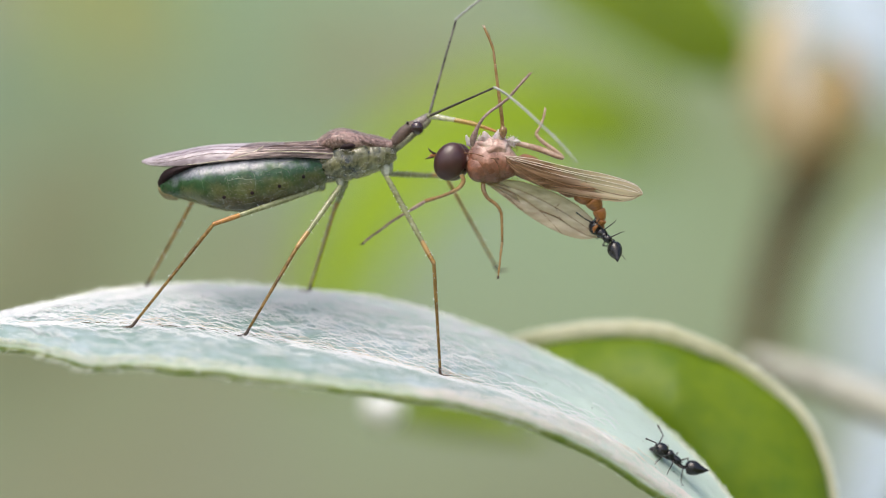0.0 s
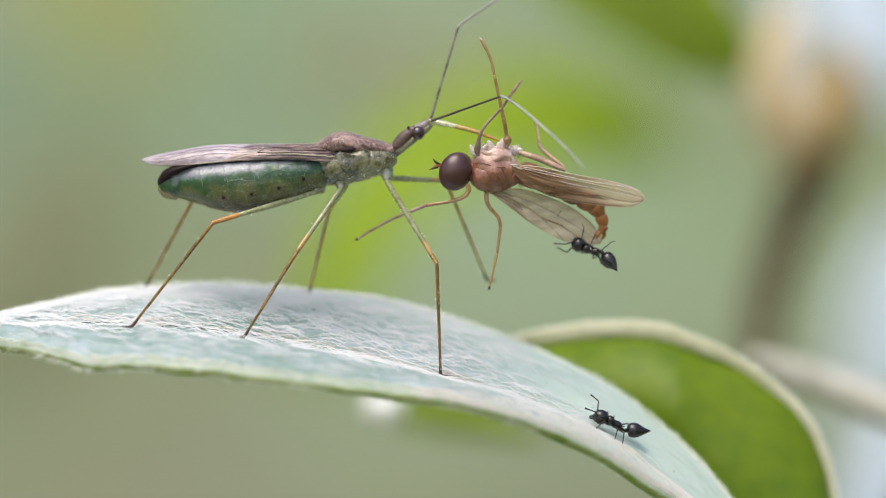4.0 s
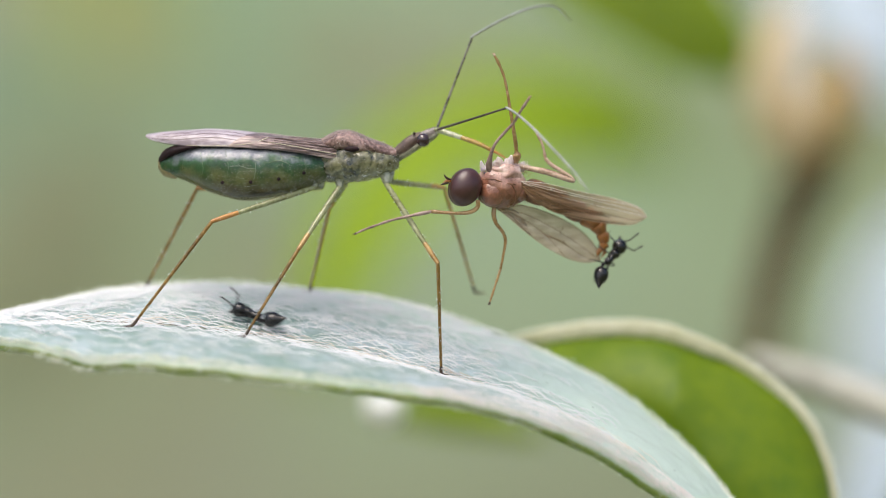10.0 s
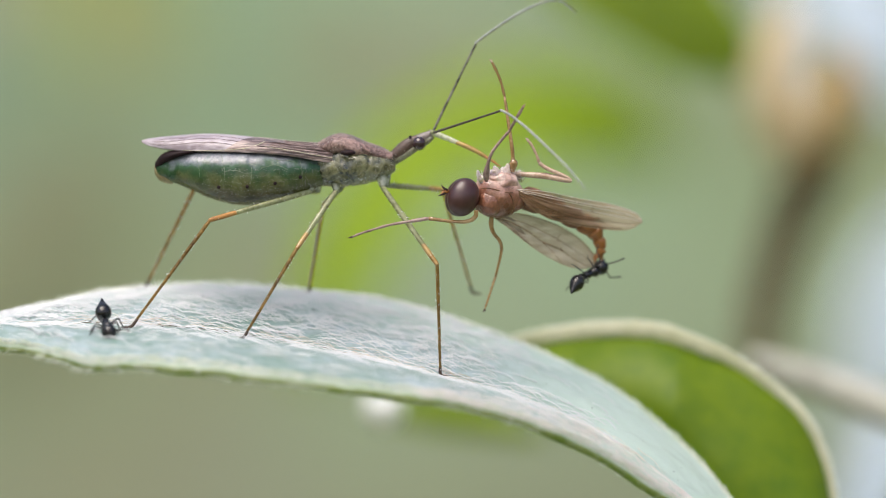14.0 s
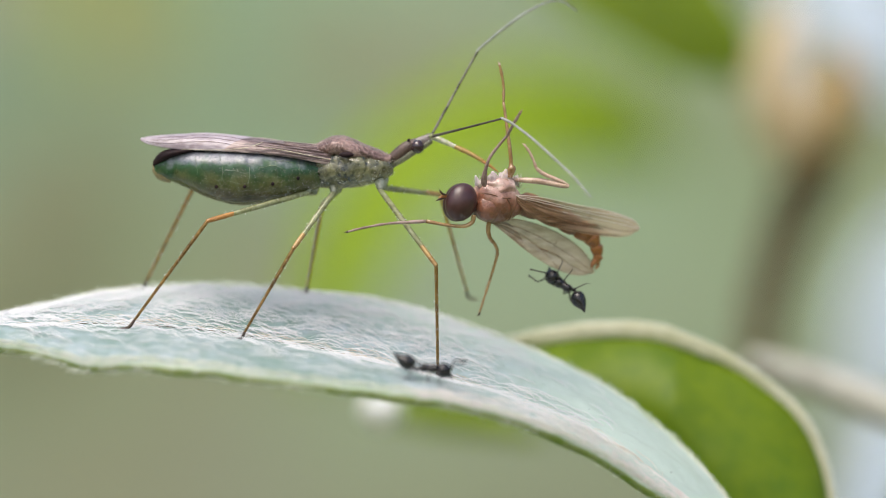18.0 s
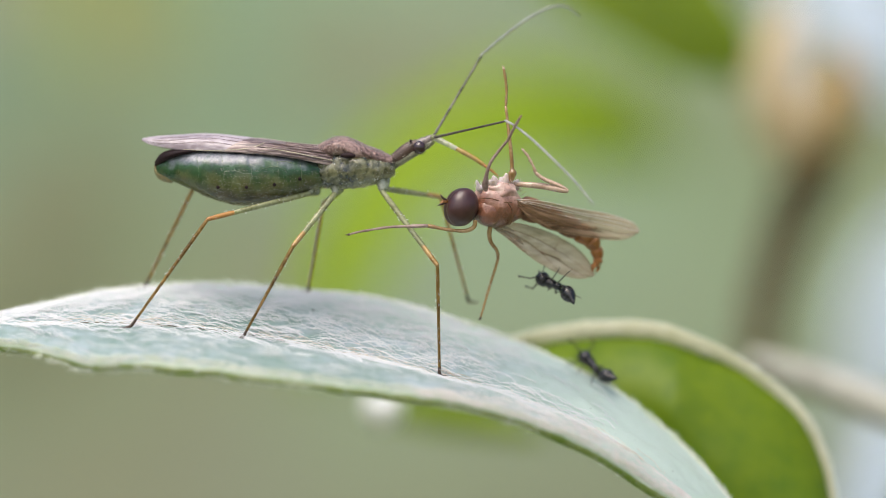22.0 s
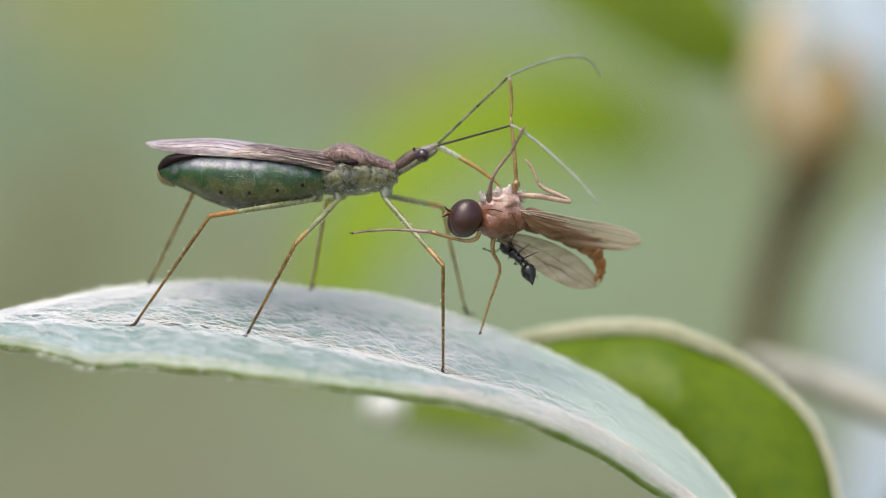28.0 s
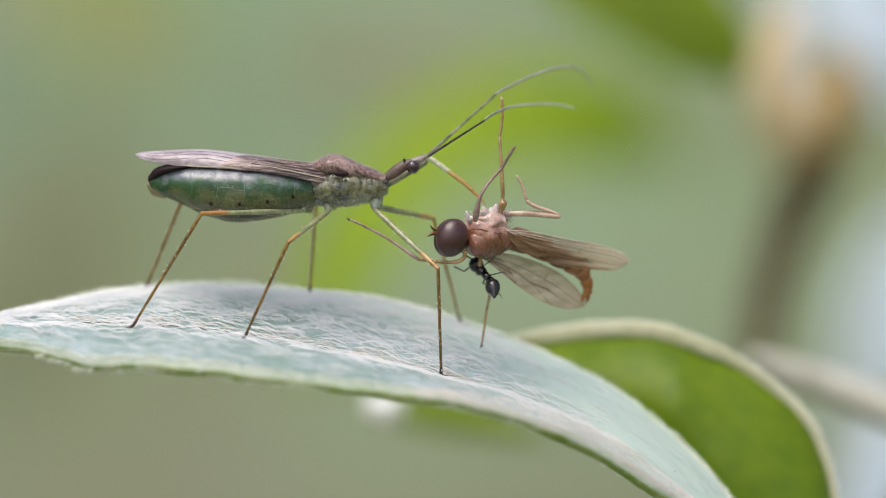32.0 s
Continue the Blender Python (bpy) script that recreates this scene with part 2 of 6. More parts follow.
FLY_VEIN_PALE = mat("fly_wing_vein_silvery", (0.58, 0.45, 0.36), (0.9, 0.8, 0.72), 0.2, 0.3, 0, 0.6, coat=0.4)
FLY_VEIN = mat("fly_wing_vein", (0.16, 0.08, 0.035), (0.3, 0.17, 0.09), 0.2, 0.5)
ANT_BLACK = mat("ant_black", (0.003, 0.003, 0.004), (0.012, 0.009, 0.009), 0.06, 0.26, 0.004, 0.5, coat=0.15)
ANT_LEG = mat("ant_leg_dark", (0.012, 0.009, 0.009), (0.035, 0.026, 0.024), 0.06, 0.4)


# ---------------------------------------------------------------- mesh tools
def smooth_path(points, steps=6):
    """Catmull-Rom through rows of numbers."""
    p = np.array(points, float)
    if len(p) < 3 or steps < 2:
        return p
    p = np.vstack([2 * p[0] - p[1], p, 2 * p[-1] - p[-2]])
    rows = []
    for i in range(1, len(p) - 2):
        for k in range(steps):
            t = k / steps
            rows.append(0.5 * (2 * p[i] + (p[i + 1] - p[i - 1]) * t + (2 * p[i - 1] - 5 * p[i] + 4 * p[i + 1] - p[i + 2]) * t * t
                               + (3 * p[i] - 3 * p[i + 1] + p[i + 2] - p[i - 1]) * t ** 3))
    rows.append(p[-2])
    return np.array(rows)


class Form:
    """Collects vertices and faces, in mm."""

    def __init__(self):
        self.v, self.f = [], []

    def grid(self, rows, closed=False, cap=False):
        rows = np.array(rows, float)
        a, b = rows.shape[:2]
        o = len(self.v)
        self.v += [tuple(q) for q in rows.reshape(-1, 3)]
        for i in range(a - 1):
            for j in range(b if closed else b - 1):
                k = (j + 1) % b
                self.f.append((o + i * b + j, o + i * b + k, o + (i + 1) * b + k, o + (i + 1) * b + j))
        if cap:
            self.f.append(tuple(o + j for j in reversed(range(b))))
            self.f.append(tuple(o + (a - 1) * b + j for j in range(b)))
        return self

    def tube(self, path, radii, n=10, steps=5, flat=1.0):
        """A round limb along a path; flat squeezes it sideways."""
        rr = radii if hasattr(radii, "__len__") else [radii] * len(path)
        rows = smooth_path([(*p, r) for p, r in zip(path, rr)], steps)
        pts, rad = rows[:, :3], np.abs(rows[:, 3]) + 1e-4
        tang = np.gradient(pts, axis=0)
        tang /= np.linalg.norm(tang, axis=1, keepdims=True) + 1e-9
        ref = np.array((0.0, 1.0, 0.0)) if abs(tang[0][1]) < 0.9 else np.array((1.0, 0.0, 0.0))
        rings = []
        for p, r, t in zip(pts, rad, tang):
            ref = ref - t * ref.dot(t)
            ref /= np.linalg.norm(ref) + 1e-9
            other = np.cross(t, ref)
            rings.append([p + r * (flat * math.cos(a) * ref + math.sin(a) * other) for a in np.linspace(0, 2 * math.pi, n, endpoint=False)])
        return self.grid(rings, closed=True, cap=True)

    def ball(self, c, r, n=14, m=10, lump=0.0):
        r = r if hasattr(r, "__len__") else (r, r, r)
        rings = []
        for i in range(m + 1):
            a = math.pi * (0.02 + 0.96 * i / m)
            rings.append([(c[0] + r[0] * math.sin(a) * math.cos(b), c[1] + r[1] * math.sin(a) * math.sin(b), c[2] + r[2] * math.cos(a))
                          for b in np.linspace(0, -2 * math.pi, n, endpoint=False)])
        if lump:
            c = np.array(c, float)
            rings = [[c + (np.array(p) - c) * (1 + lump * noise.noise((p[0] * 3.1, p[1] * 3.1, p[2] * 3.1))) for p in ring] for ring in rings]
        return self.grid(rings, closed=True, cap=True)

    def trunk(self, sections, n=32, steps=5, power=1.0, lump=0.0, seed=0.0, creases=(), crease=0.035):
        """A body along x from sections (x, top, bottom, half width)."""
        rings = []
        for x, t, b, w in smooth_path(sections, steps):
            zc, hz = (t + b) / 2, max((t - b) / 2, 0.01)
            pinch = 1 - crease * sum(math.exp(-((x - q) / 0.07) ** 2) for q in creases)
            ring = []
            for a in np.linspace(0, 2 * math.pi, n, endpoint=False):
                c, s = math.cos(a), math.sin(a)
                k = pinch + lump * noise.noise((x * 1.7 + seed, c * 2, s * 2))
                ring.append((x, abs(w) * k * math.copysign(abs(c) ** power, c), zc + hz * k * math.copysign(abs(s) ** power, s)))
            rings.append(ring)
        return self.grid(rings, closed=True, cap=True)


def part(name, form, material, parent, label="", origin=(0, 0, 0), kind=""):
    """One mesh object under its thing or part. origin: its own centre of turning, in mm, in its parent's space."""
    me = bpy.data.meshes.new(name)
    v = (np.array(form.v, float) - np.array(origin, float)) * MM
    me.from_pydata([tuple(q) for q in v], [], form.f)
    me.materials.append(material)
    me.polygons.foreach_set("use_smooth", [True] * len(me.polygons))
    me.update()
    ob = new(name, me)
    if parent is not None:
        ob.parent = parent
    ob.location = [c * MM for c in origin]
    if label or kind:
        tagged(ob, label, kind=kind)
    return ob


def thing(name, at, label, category, group="", kind=""):
    ob = new(name)
    ob.empty_display_size = 0.002
    ob.location = [c * MM for c in at]
    return tagged(ob, label, category, group, kind)


def mm_pose(x, y, z, rx=0, ry=0, rz=0):
    return pose(x * MM, y * MM, z * MM, rx, ry, rz)


# ---------------------------------------------------------------- ground and backdrop
def backdrop_mat():
    m = bpy.data.materials.new("distant_foliage")
    m.use_nodes = True
    nt = m.node_tree
    bsdf = nt.nodes["Principled BSDF"]
    bsdf.inputs["Roughness"].default_value = 0.9
    tc = nt.nodes.new("ShaderNodeTexCoord")
    n1, n2 = nt.nodes.new("ShaderNodeTexNoise"), nt.nodes.new("ShaderNodeTexNoise")
    n1.inputs["Scale"].default_value, n2.inputs["Scale"].default_value = 9.0, 40.0
    for n in (n1, n2):
        nt.links.new(tc.outputs["Object"], n.inputs["Vector"])
    r1 = nt.nodes.new("ShaderNodeValToRGB")
    el = r1.color_ramp.elements
    el[0].position, el[0].color = 0.36, (0.265, 0.29, 0.17, 1)
    el[1].position, el[1].color = 0.62, (0.3, 0.41, 0.265, 1)
    nt.links.new(n1.outputs[0], r1.inputs[0])
    mx = nt.nodes.new("ShaderNodeMix")
    mx.data_type = "RGBA"
    mx.blend_type = "OVERLAY"
    mx.inputs[0].default_value = 0.25
    nt.links.new(r1.outputs[0], mx.inputs[6])
    nt.links.new(n2.outputs["Color"], mx.inputs[7])
    # browner and darker low down
    sep, low = nt.nodes.new("ShaderNodeSeparateXYZ"), nt.nodes.new("ShaderNodeMapRange")
    nt.links.new(tc.outputs["Object"], sep.inputs[0])
    low.inputs[1].default_value, low.inputs[2].default_value = 0.0, -0.07
    low.inputs[4].default_value = 0.6
    nt.links.new(sep.outputs[2], low.inputs[0])
    browned = nt.nodes.new("ShaderNodeMix")
    browned.data_type = "RGBA"
    nt.links.new(low.outputs[0], browned.inputs[0])
    nt.links.new(mx.outputs[2], browned.inputs[6])
    browned.inputs[7].default_value = (0.235, 0.23, 0.16, 1)
    nt.links.new(browned.outputs[2], bsdf.inputs["Base Color"])
    return m


def build_setting():
    g = Form()
    g.grid([[(x, y, -450 + 6 * noise.noise((x * 0.004, y * 0.004, 3))) for y in np.linspace(-30000, 30000, 40)] for x in np.linspace(30000, -30000, 40)])
    tagged(part("ground", g, mat("grassy_soil", (0.09, 0.11, 0.045), (0.17, 0.19, 0.085), 20, 0.9, 2.0), None),
           "grassy soil below the shrub", "ground", kind="structure")
    b = Form()
    rows = []
    for a in np.linspace(-1.05, 1.05, 211):
        rows.append([(1500 * math.sin(a), -420 + 1500 * math.cos(a) + 25 * noise.noise((a * 6, z * 0.006, 1)), z) for z in np.linspace(-450, 520, 91)])
    b.grid(rows)
    # gaps in the foliage where the sky shows
    gaps = ((118, 82, 42, 32), (118, -22, 14, 12), (125, -68, 20, 12), (-150, 60, 30, 25), (-260, -40, 40, 20), (230, 30, 35, 45), (20, 190, 60, 20), (-90, 220, 50, 30), (330, 160, 60, 40), (-380, 190, 60, 50))
    mids = [np.mean([b.v[k] for k in f], axis=0) for f in b.f]
    b.f = [f for f, c in zip(b.f, mids) if not any(((c[0] - x) / w) ** 2 + ((c[2] - z) / h) ** 2 < 1 + 0.5 * noise.noise((c[0] * 0.05, c[2] * 0.05, 7)) for x, z, w, h in gaps)]
    tagged(part("backdrop", b, backdrop_mat(), None), "distant grey-green foliage far out of focus", "foliage", kind="structure")


build_setting()


# ---------------------------------------------------------------- leaves
FAR_MARGIN = [(-29.32, 1, -4.73), (-23.82, 3.6, -3.56), (-18.18, 5.6, -2.29), (-12.7, 6.4, -1.87), (-7.5, 6.8, -2.18), (-2.58, 7, -2.8), (3.56, 6.8, -4.73), (9.68, 6, -7.72), (14.21, 4.6, -11.74), (17.62, 3, -16.49)]
RIB_LINE = [(-29.37, 0, -5.13), (-23.52, 0, -4.23), (-18.42, 0, -3.87), (-13.32, 0, -4.14), (-8.52, 0, -4.83), (-4.32, 0, -5.67), (0.48, 0, -6.99), (4.98, 0, -8.43), (9.78, 0, -10.68), (14.58, 0, -14.82)]
NEAR_MARGIN = [(-29.27, -1, -5.41), (-23.18, -4, -4.82), (-18.29, -6.5, -5.71), (-13.52, -8, -5.86), (-9.12, -8.8, -6.39), (-4.76, -9, -6.91), (-0.41, -8.6, -7.53), (3.68, -7.4, -8.56), (7.82, -5.6, -10.26), (13.51, -3.4, -13.96)]


def spline_at(points, u):
    p = np.array(points, float)
    s = min(max(u, 0.0), 0.99999) * (len(p) - 1)
    i = int(s)
    t = s - i
    a, b, c, d = p[max(i - 1, 0)], p[i], p[i + 1], p[min(i + 2, len(p) - 1)]
    return 0.5 * (2 * b + (c - a) * t + (2 * a - 5 * b + 4 * c - d) * t * t + (3 * b - 3 * c + d - a) * t ** 3)


def leaf_point(u, v):
    """A point of the leaf's upper face: u from tip to base, v from the near margin (-1) over the midrib (0) to the far margin (1)."""
    mid = spline_at(RIB_LINE, u)
    if v >= 0:
        p = mid + (spline_at(FAR_MARGIN, u) - mid) * v
        p[2] += 0.24 * math.sin(math.pi * v) + 0.05 * math.sin(u * 70 - v * 9) * v * (1 - v) * 4
        fold = 0.42 + 1.6 * (0.8 - u)
        p[2] += 0.16 * math.exp(-((v - fold) / 0.1) ** 2) * math.exp(-((u - 0.72) / 0.12) ** 2)
    else:
        p = mid + (spline_at(NEAR_MARGIN, u) - mid) * -v
        p[2] += v ** 4 * (0.08 * math.exp(-((p[0] + 16.2) / 1.2) ** 2) - 0.09 * math.exp(-((p[0] + 18.6) / 1.4) ** 2) + 0.07 * noise.noise((p[0] * 0.9, 3, 1)))
        p[2] += 0.6 * math.sin(math.pi * (-v) ** 1.4) + 0.04 * math.sin(u * 60 + v * 9) * -v * (1 + v) * 4
    p[2] -= 0.05 * math.exp(-(v / 0.03) ** 2)
    return p


def strand(form, root, ahead, up, length, thick, rise):
    """One fine arched hair."""
    mid = root + ahead * length * 0.5 + up * rise
    tip = root + ahead * length + up * rise * 0.25
    side = np.cross(ahead, up)
    side /= np.linalg.norm(side) + 1e-9
    o = len(form.v)
    for p, r in ((root, thick), (root * 0.4 + mid * 0.6 + up * rise * 0.15, thick * 0.9), (tip * 0.4 + mid * 0.6 + up * rise * 0.15, thick * 0.7)):
        form.v += [tuple(p + side * r), tuple(p - side * r), tuple(p + up * r * 1.6)]
    form.v.append(tuple(tip))
    for k in (0, 3):
        for j in range(3):
            form.f.append((o + k + j, o + k + (j + 1) % 3, o + k + 3 + (j + 1) % 3, o + k + 3 + j))
    for j in range(3):
        form.f.append((o + 6 + j, o + 6 + (j + 1) % 3, o + 9))


def wave_hair(form, root, ahead, up, length, thick, rise, bend):
    """One longer hair, arched off the blade and bent sideways."""
    side = np.cross(ahead, up)
    side /= np.linalg.norm(side) + 1e-9
    o = len(form.v)
    for t, r in ((0, 1), (0.22, 1), (0.45, 0.95), (0.68, 0.8), (0.88, 0.6)):
        p = root + ahead * length * t + up * rise * math.sin(math.pi * min(1, t * 0.95)) + side * bend * math.sin(t * 4.5)
        form.v += [tuple(p + side * r * thick), tuple(p - side * r * thick), tuple(p + up * r * thick * 1.6)]
    form.v.append(tuple(root + ahead * length + up * rise * 0.1))
    for k in (0, 3, 6, 9):
        for j in range(3):
            form.f.append((o + k + j, o + k + (j + 1) % 3, o + k + 3 + (j + 1) % 3, o + k + 3 + j))
    for j in range(3):
        form.f.append((o + 12 + j, o + 12 + (j + 1) % 3, o + 15))


def build_leaf():
    leaf = thing("hairy_leaf", (0, 0, 0), "pale grey-green hairy leaf arching down to its base", "leaf")
    us, vs = np.linspace(0, 1, 201), np.linspace(-1, 1, 81)
    top = np.array([[leaf_point(u, v) for v in vs] for u in us])
    nrm = np.cross(np.gradient(top, axis=0), np.gradient(top, axis=1))
    nrm /= np.linalg.norm(nrm, axis=2, keepdims=True) + 1e-9
    nrm *= np.sign(nrm[..., 2:3])
    thick = 0.28 * (1 - 0.75 * np.abs(vs) ** 6)[None, :, None]
    low = top - nrm * thick
    rel = np.array([[0.07 * noise.noise((p[0] * 1.1, p[1] * 1.6, p[2])) + 0.03 * noise.noise((p[0] * 3, p[1] * 3, 4)) for p in row] for row in top])
    blade = Form().grid(top + nrm * rel[..., None])
    under = Form().grid(low[:, ::-1])
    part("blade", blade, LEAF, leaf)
    part("underside", under, LEAF_RIM, leaf, "green downy underside of the leaf")
    # margins: the near one rolls down and back under the blade
    outer, inner = [], []
    for i in range(len(us)):
        c = top[i, 0] - top[i, 2]
        c /= np.linalg.norm(c)
        n = nrm[i, 0]
        size = 0.27 + 0.04 * math.sin(us[i] * 23) + 0.03 * math.sin(us[i] * 61)
        arc = [top[i, 0] + c * size * math.sin(a) - n * size * (1 - math.cos(a)) for a in np.linspace(0, 2.8, 11)]
        outer.append(arc[:4][::-1])
        inner.append(arc[3:][::-1])
    part("near_margin", Form().grid(outer), LEAF_PALE, leaf, "pale green rolled margin of the leaf")
    part("margin_turnover", Form().grid(inner), LEAF_RIM, leaf, "green turned-under edge of the leaf")
    part("far_margin", Form().grid([[low[i, -1], top[i, -1]] for i in range(len(us))]), LEAF_RIM, leaf)
    rng = np.random.RandomState(4)

    def frame_at(u, v):
        p = leaf_point(u, v)
        a = leaf_point(min(u + 0.004, 1), v) - leaf_point(max(u - 0.004, 0), v)
        c = leaf_point(u, min(v + 0.01, 1)) - leaf_point(u, max(v - 0.01, -1))
        a /= np.linalg.norm(a)
        c /= np.linalg.norm(c)
        n = np.cross(a, c)
        n *= np.sign(n[2]) / np.linalg.norm(n)
        return p, a, c, n
    hairs = Form()
    for k in range(900):
        # single arched hairs, lying along the blade
        u, v = rng.uniform(0.03, 0.85), rng.uniform(-0.9, 0.97) if k % 4 == 0 else rng.uniform(-0.08, 0.85)
        if u > 0.7 and v > 0.3 and k % 5:
            continue
        p, a, c, n = frame_at(u, v)
        turn = rng.normal(0.0, 0.16) + 0.25 * noise.noise((u * 14, v * 3, 2)) - 0.5 * (u - 0.33)
        ahead = -(a * math.cos(turn) + c * math.sin(-turn))
        wave_hair(hairs, p - n * 0.01, ahead, n, rng.uniform(0.8, 1.6), rng.uniform(0.014, 0.026), rng.uniform(0.1, 0.26), rng.uniform(-0.1, 0.1))
    for k in range(520):
        u, v = rng.uniform(0.03, 0.9), rng.uniform(-0.97, -0.12)
        p, a, c, n = frame_at(u, v)
        turn = rng.normal(0.0, 0.2) - 0.5 * (u - 0.33)
        wave_hair(hairs, p - n * 0.01, -(a * math.cos(turn) + c * math.sin(-turn)), n, rng.uniform(0.7, 1.4), rng.uniform(0.012, 0.024), rng.uniform(0.06, 0.18), rng.uniform(-0.1, 0.1))
    for k in range(260):
        u, v = rng.uniform(0.05, 0.8), rng.normal(0.04, 0.12)
        p, a, c, n = frame_at(u, v)
        turn = rng.normal(0.0, 0.2) + 0.3 * noise.noise((u * 14, v * 3, 2)) - 0.5 * (u - 0.33)
        wave_hair(hairs, p - n * 0.01, -(a * math.cos(turn) + c * math.sin(-turn)), n, rng.uniform(0.9, 1.7), rng.uniform(0.016, 0.027), rng.uniform(0.1, 0.24), rng.uniform(-0.12, 0.12))
    for k in range(800):
        u, v = 0.02 + 0.62 * rng.uniform() ** 0.9, 1 - 0.4 * rng.uniform() ** 1.4
        p, a, c, n = frame_at(u, v)
        turn = rng.normal(0.0, 0.25)
        strand(hairs, p - n * 0.01, -(a * math.cos(turn) + c * math.sin(turn)), n, rng.uniform(0.5, 1.3), rng.uniform(0.01, 0.016), rng.uniform(0.06, 0.16))
    for k in range(1500):
        # fine silk on the far half
        u, v = rng.uniform(0.03, 0.7), rng.uniform(0.25, 0.98)
        p, a, c, n = frame_at(u, v)
        turn = rng.normal(0.0, 0.22) - 0.4 * (u - 0.33)
        wave_hair(hairs, p - n * 0.01, -(a * math.cos(turn) + c * math.sin(-turn)), n, rng.uniform(0.5, 1.2), rng.uniform(0.011, 0.019), rng.uniform(0.08, 0.2), rng.uniform(-0.08, 0.08))
    rib_hairs = Form()
    for k in range(120):
        # long loose strands that wander along the midrib
        u0, v0 = rng.uniform(0.12, 0.93), rng.normal(0.03, 0.035) + 0.1 * (rng.uniform() < 0.25)
        run, ph, lift = rng.uniform(0.02, 0.06), rng.uniform(0, 6.3), rng.uniform(0.05, 0.26)
        pts = []
        for t in np.linspace(0, 1, 7):
            u = u0 + run * t
            p, a, c, n = frame_at(u, v0 * (1 - 0.5 * t) + 0.018 * math.sin(ph + t * 5))
            pts.append(p + n * (0.02 + lift * math.sin(math.pi * t) ** 0.8 * (0.75 + 0.25 * math.sin(ph * 3 + t * 9))))
        r = rng.uniform(0.009, 0.02)
        rib_hairs.tube(pts, [r, r, r, r, r, r * 0.8, r * 0.3], 4, 2)
    for k in range(260):
        u, v = rng.uniform(0.55, 0.97), rng.normal(-0.02, 0.03)
        p, a, c, n = frame_at(u, v)
        turn = rng.normal(0, 0.5)
        wave_hair(rib_hairs, p - n * 0.01, -(a * math.cos(turn) - c * math.sin(turn)), n, rng.uniform(0.4, 1.1), rng.uniform(0.008, 0.016), rng.uniform(0.08, 0.25), rng.uniform(-0.2, 0.2))
    # woolly felt on the near half towards the base, and thinner along the near margin
    felt = Form()
    for k in range(2600):
        u = 0.99 - 0.34 * rng.uniform() ** 1.25
        v = -1 + (0.08 + 0.36 * min(1, max(0, (u - 0.66) * 5))) * rng.uniform() ** 2
        p, a, c, n = frame_at(u, v)
        turn = rng.normal(0, 0.7)
        strand(felt, p - n * 0.01, -(a * math.cos(turn) - c * math.sin(turn)), n, rng.uniform(0.3, 0.9), rng.uniform(0.007, 0.012), rng.uniform(0.03, 0.1))
    part("woolly_felt", felt, FELT, leaf, "pinkish white woolly felt along the near margin", kind="stuff")
    part("midrib_hairs", rib_hairs, RIB_HAIR, leaf, "tangled yellowish hairs along the midrib", kind="stuff")
    part("hairs", hairs, HAIR, leaf, "fine pale silky hairs lying along the blade", kind="stuff")
    down = Form()
    for k in range(4200):
        far = k % 2
        u, v = rng.uniform(0.03, 0.97), (1 if far else -1) * rng.uniform(0.93, 1.0)
        p, a, c, n = frame_at(u, v)
        out = c * (1 if far else -1) * rng.uniform(0.1, 0.6) - a + n * rng.uniform(-0.1, 0.35)
        out /= np.linalg.norm(out)
        strand(down, p - n * 0.02, out, n, rng.uniform(0.3, 0.8) * (1.5 if far and u < 0.45 else 1.0), rng.uniform(0.009, 0.015), rng.uniform(0.0, 0.08))
    for k in range(1300):
        u, d = rng.uniform(0.03, 0.97), rng.uniform(0, 0.3)
        p, a, c, n = frame_at(u, -1)
        out = -c * 0.5 - a - n * rng.uniform(0.1, 0.6)
        out /= np.linalg.norm(out)
        strand(down, p - n * d, out, -c, rng.uniform(0.4, 1.0), rng.uniform(0.011, 0.018), rng.uniform(0.0, 0.1))
    part("margin_fringe", down, DOWN, leaf, "whitish fringe of short hairs along both margins", kind="stuff")
    rib = Form().tube([leaf_point(u, 0) - np.array((0, 0, 0.5)) for u in np.linspace(0.05, 1, 30)], np.linspace(0.1, 0.32, 30), 10, 2)
    part("midrib", rib, LEAF_RIM, leaf)
    part("midrib_groove", Form().tube([leaf_point(u, 0.012 + 0.004 * math.sin(u * 90)) + np.array((0, 0, 0.02)) for u in np.linspace(0.16, 0.97, 60)], np.linspace(0.025, 0.05, 60), 6, 2), GROOVE, leaf, "brownish line of the midrib")
    crumbs = Form()
    for u, v, r in ((0.778, 0.03, 0.075), (0.335, 0.62, 0.07), (0.41, 0.3, 0.05), (0.21, 0.05, 0.05), (0.3, -0.05, 0.04), (0.56, 0.35, 0.05), (0.62, -0.1, 0.045), (0.47, 0.55, 0.05), (0.25, 0.8, 0.05)):
        p, a, c, n = frame_at(u, v)
        crumbs.ball(p + n * r * 0.5, (r, r * 0.8, r * 0.6), 8, 6)
    part("dirt_specks", crumbs, BUG_DARK, leaf, "tiny dark specks of dirt on the blade", kind="stuff")
    stalk = Form().tube([leaf_point(0.99, 0), (15.19, 0.2, -21.29), (19.28, 3, -26.96), (24.44, 14, -36.51)], [0.45, 0.5, 0.55, 0.7], 12)
    part("leaf_stalk", stalk, LEAF_RIM, leaf)
    return leaf


LEAF_THING = build_leaf()


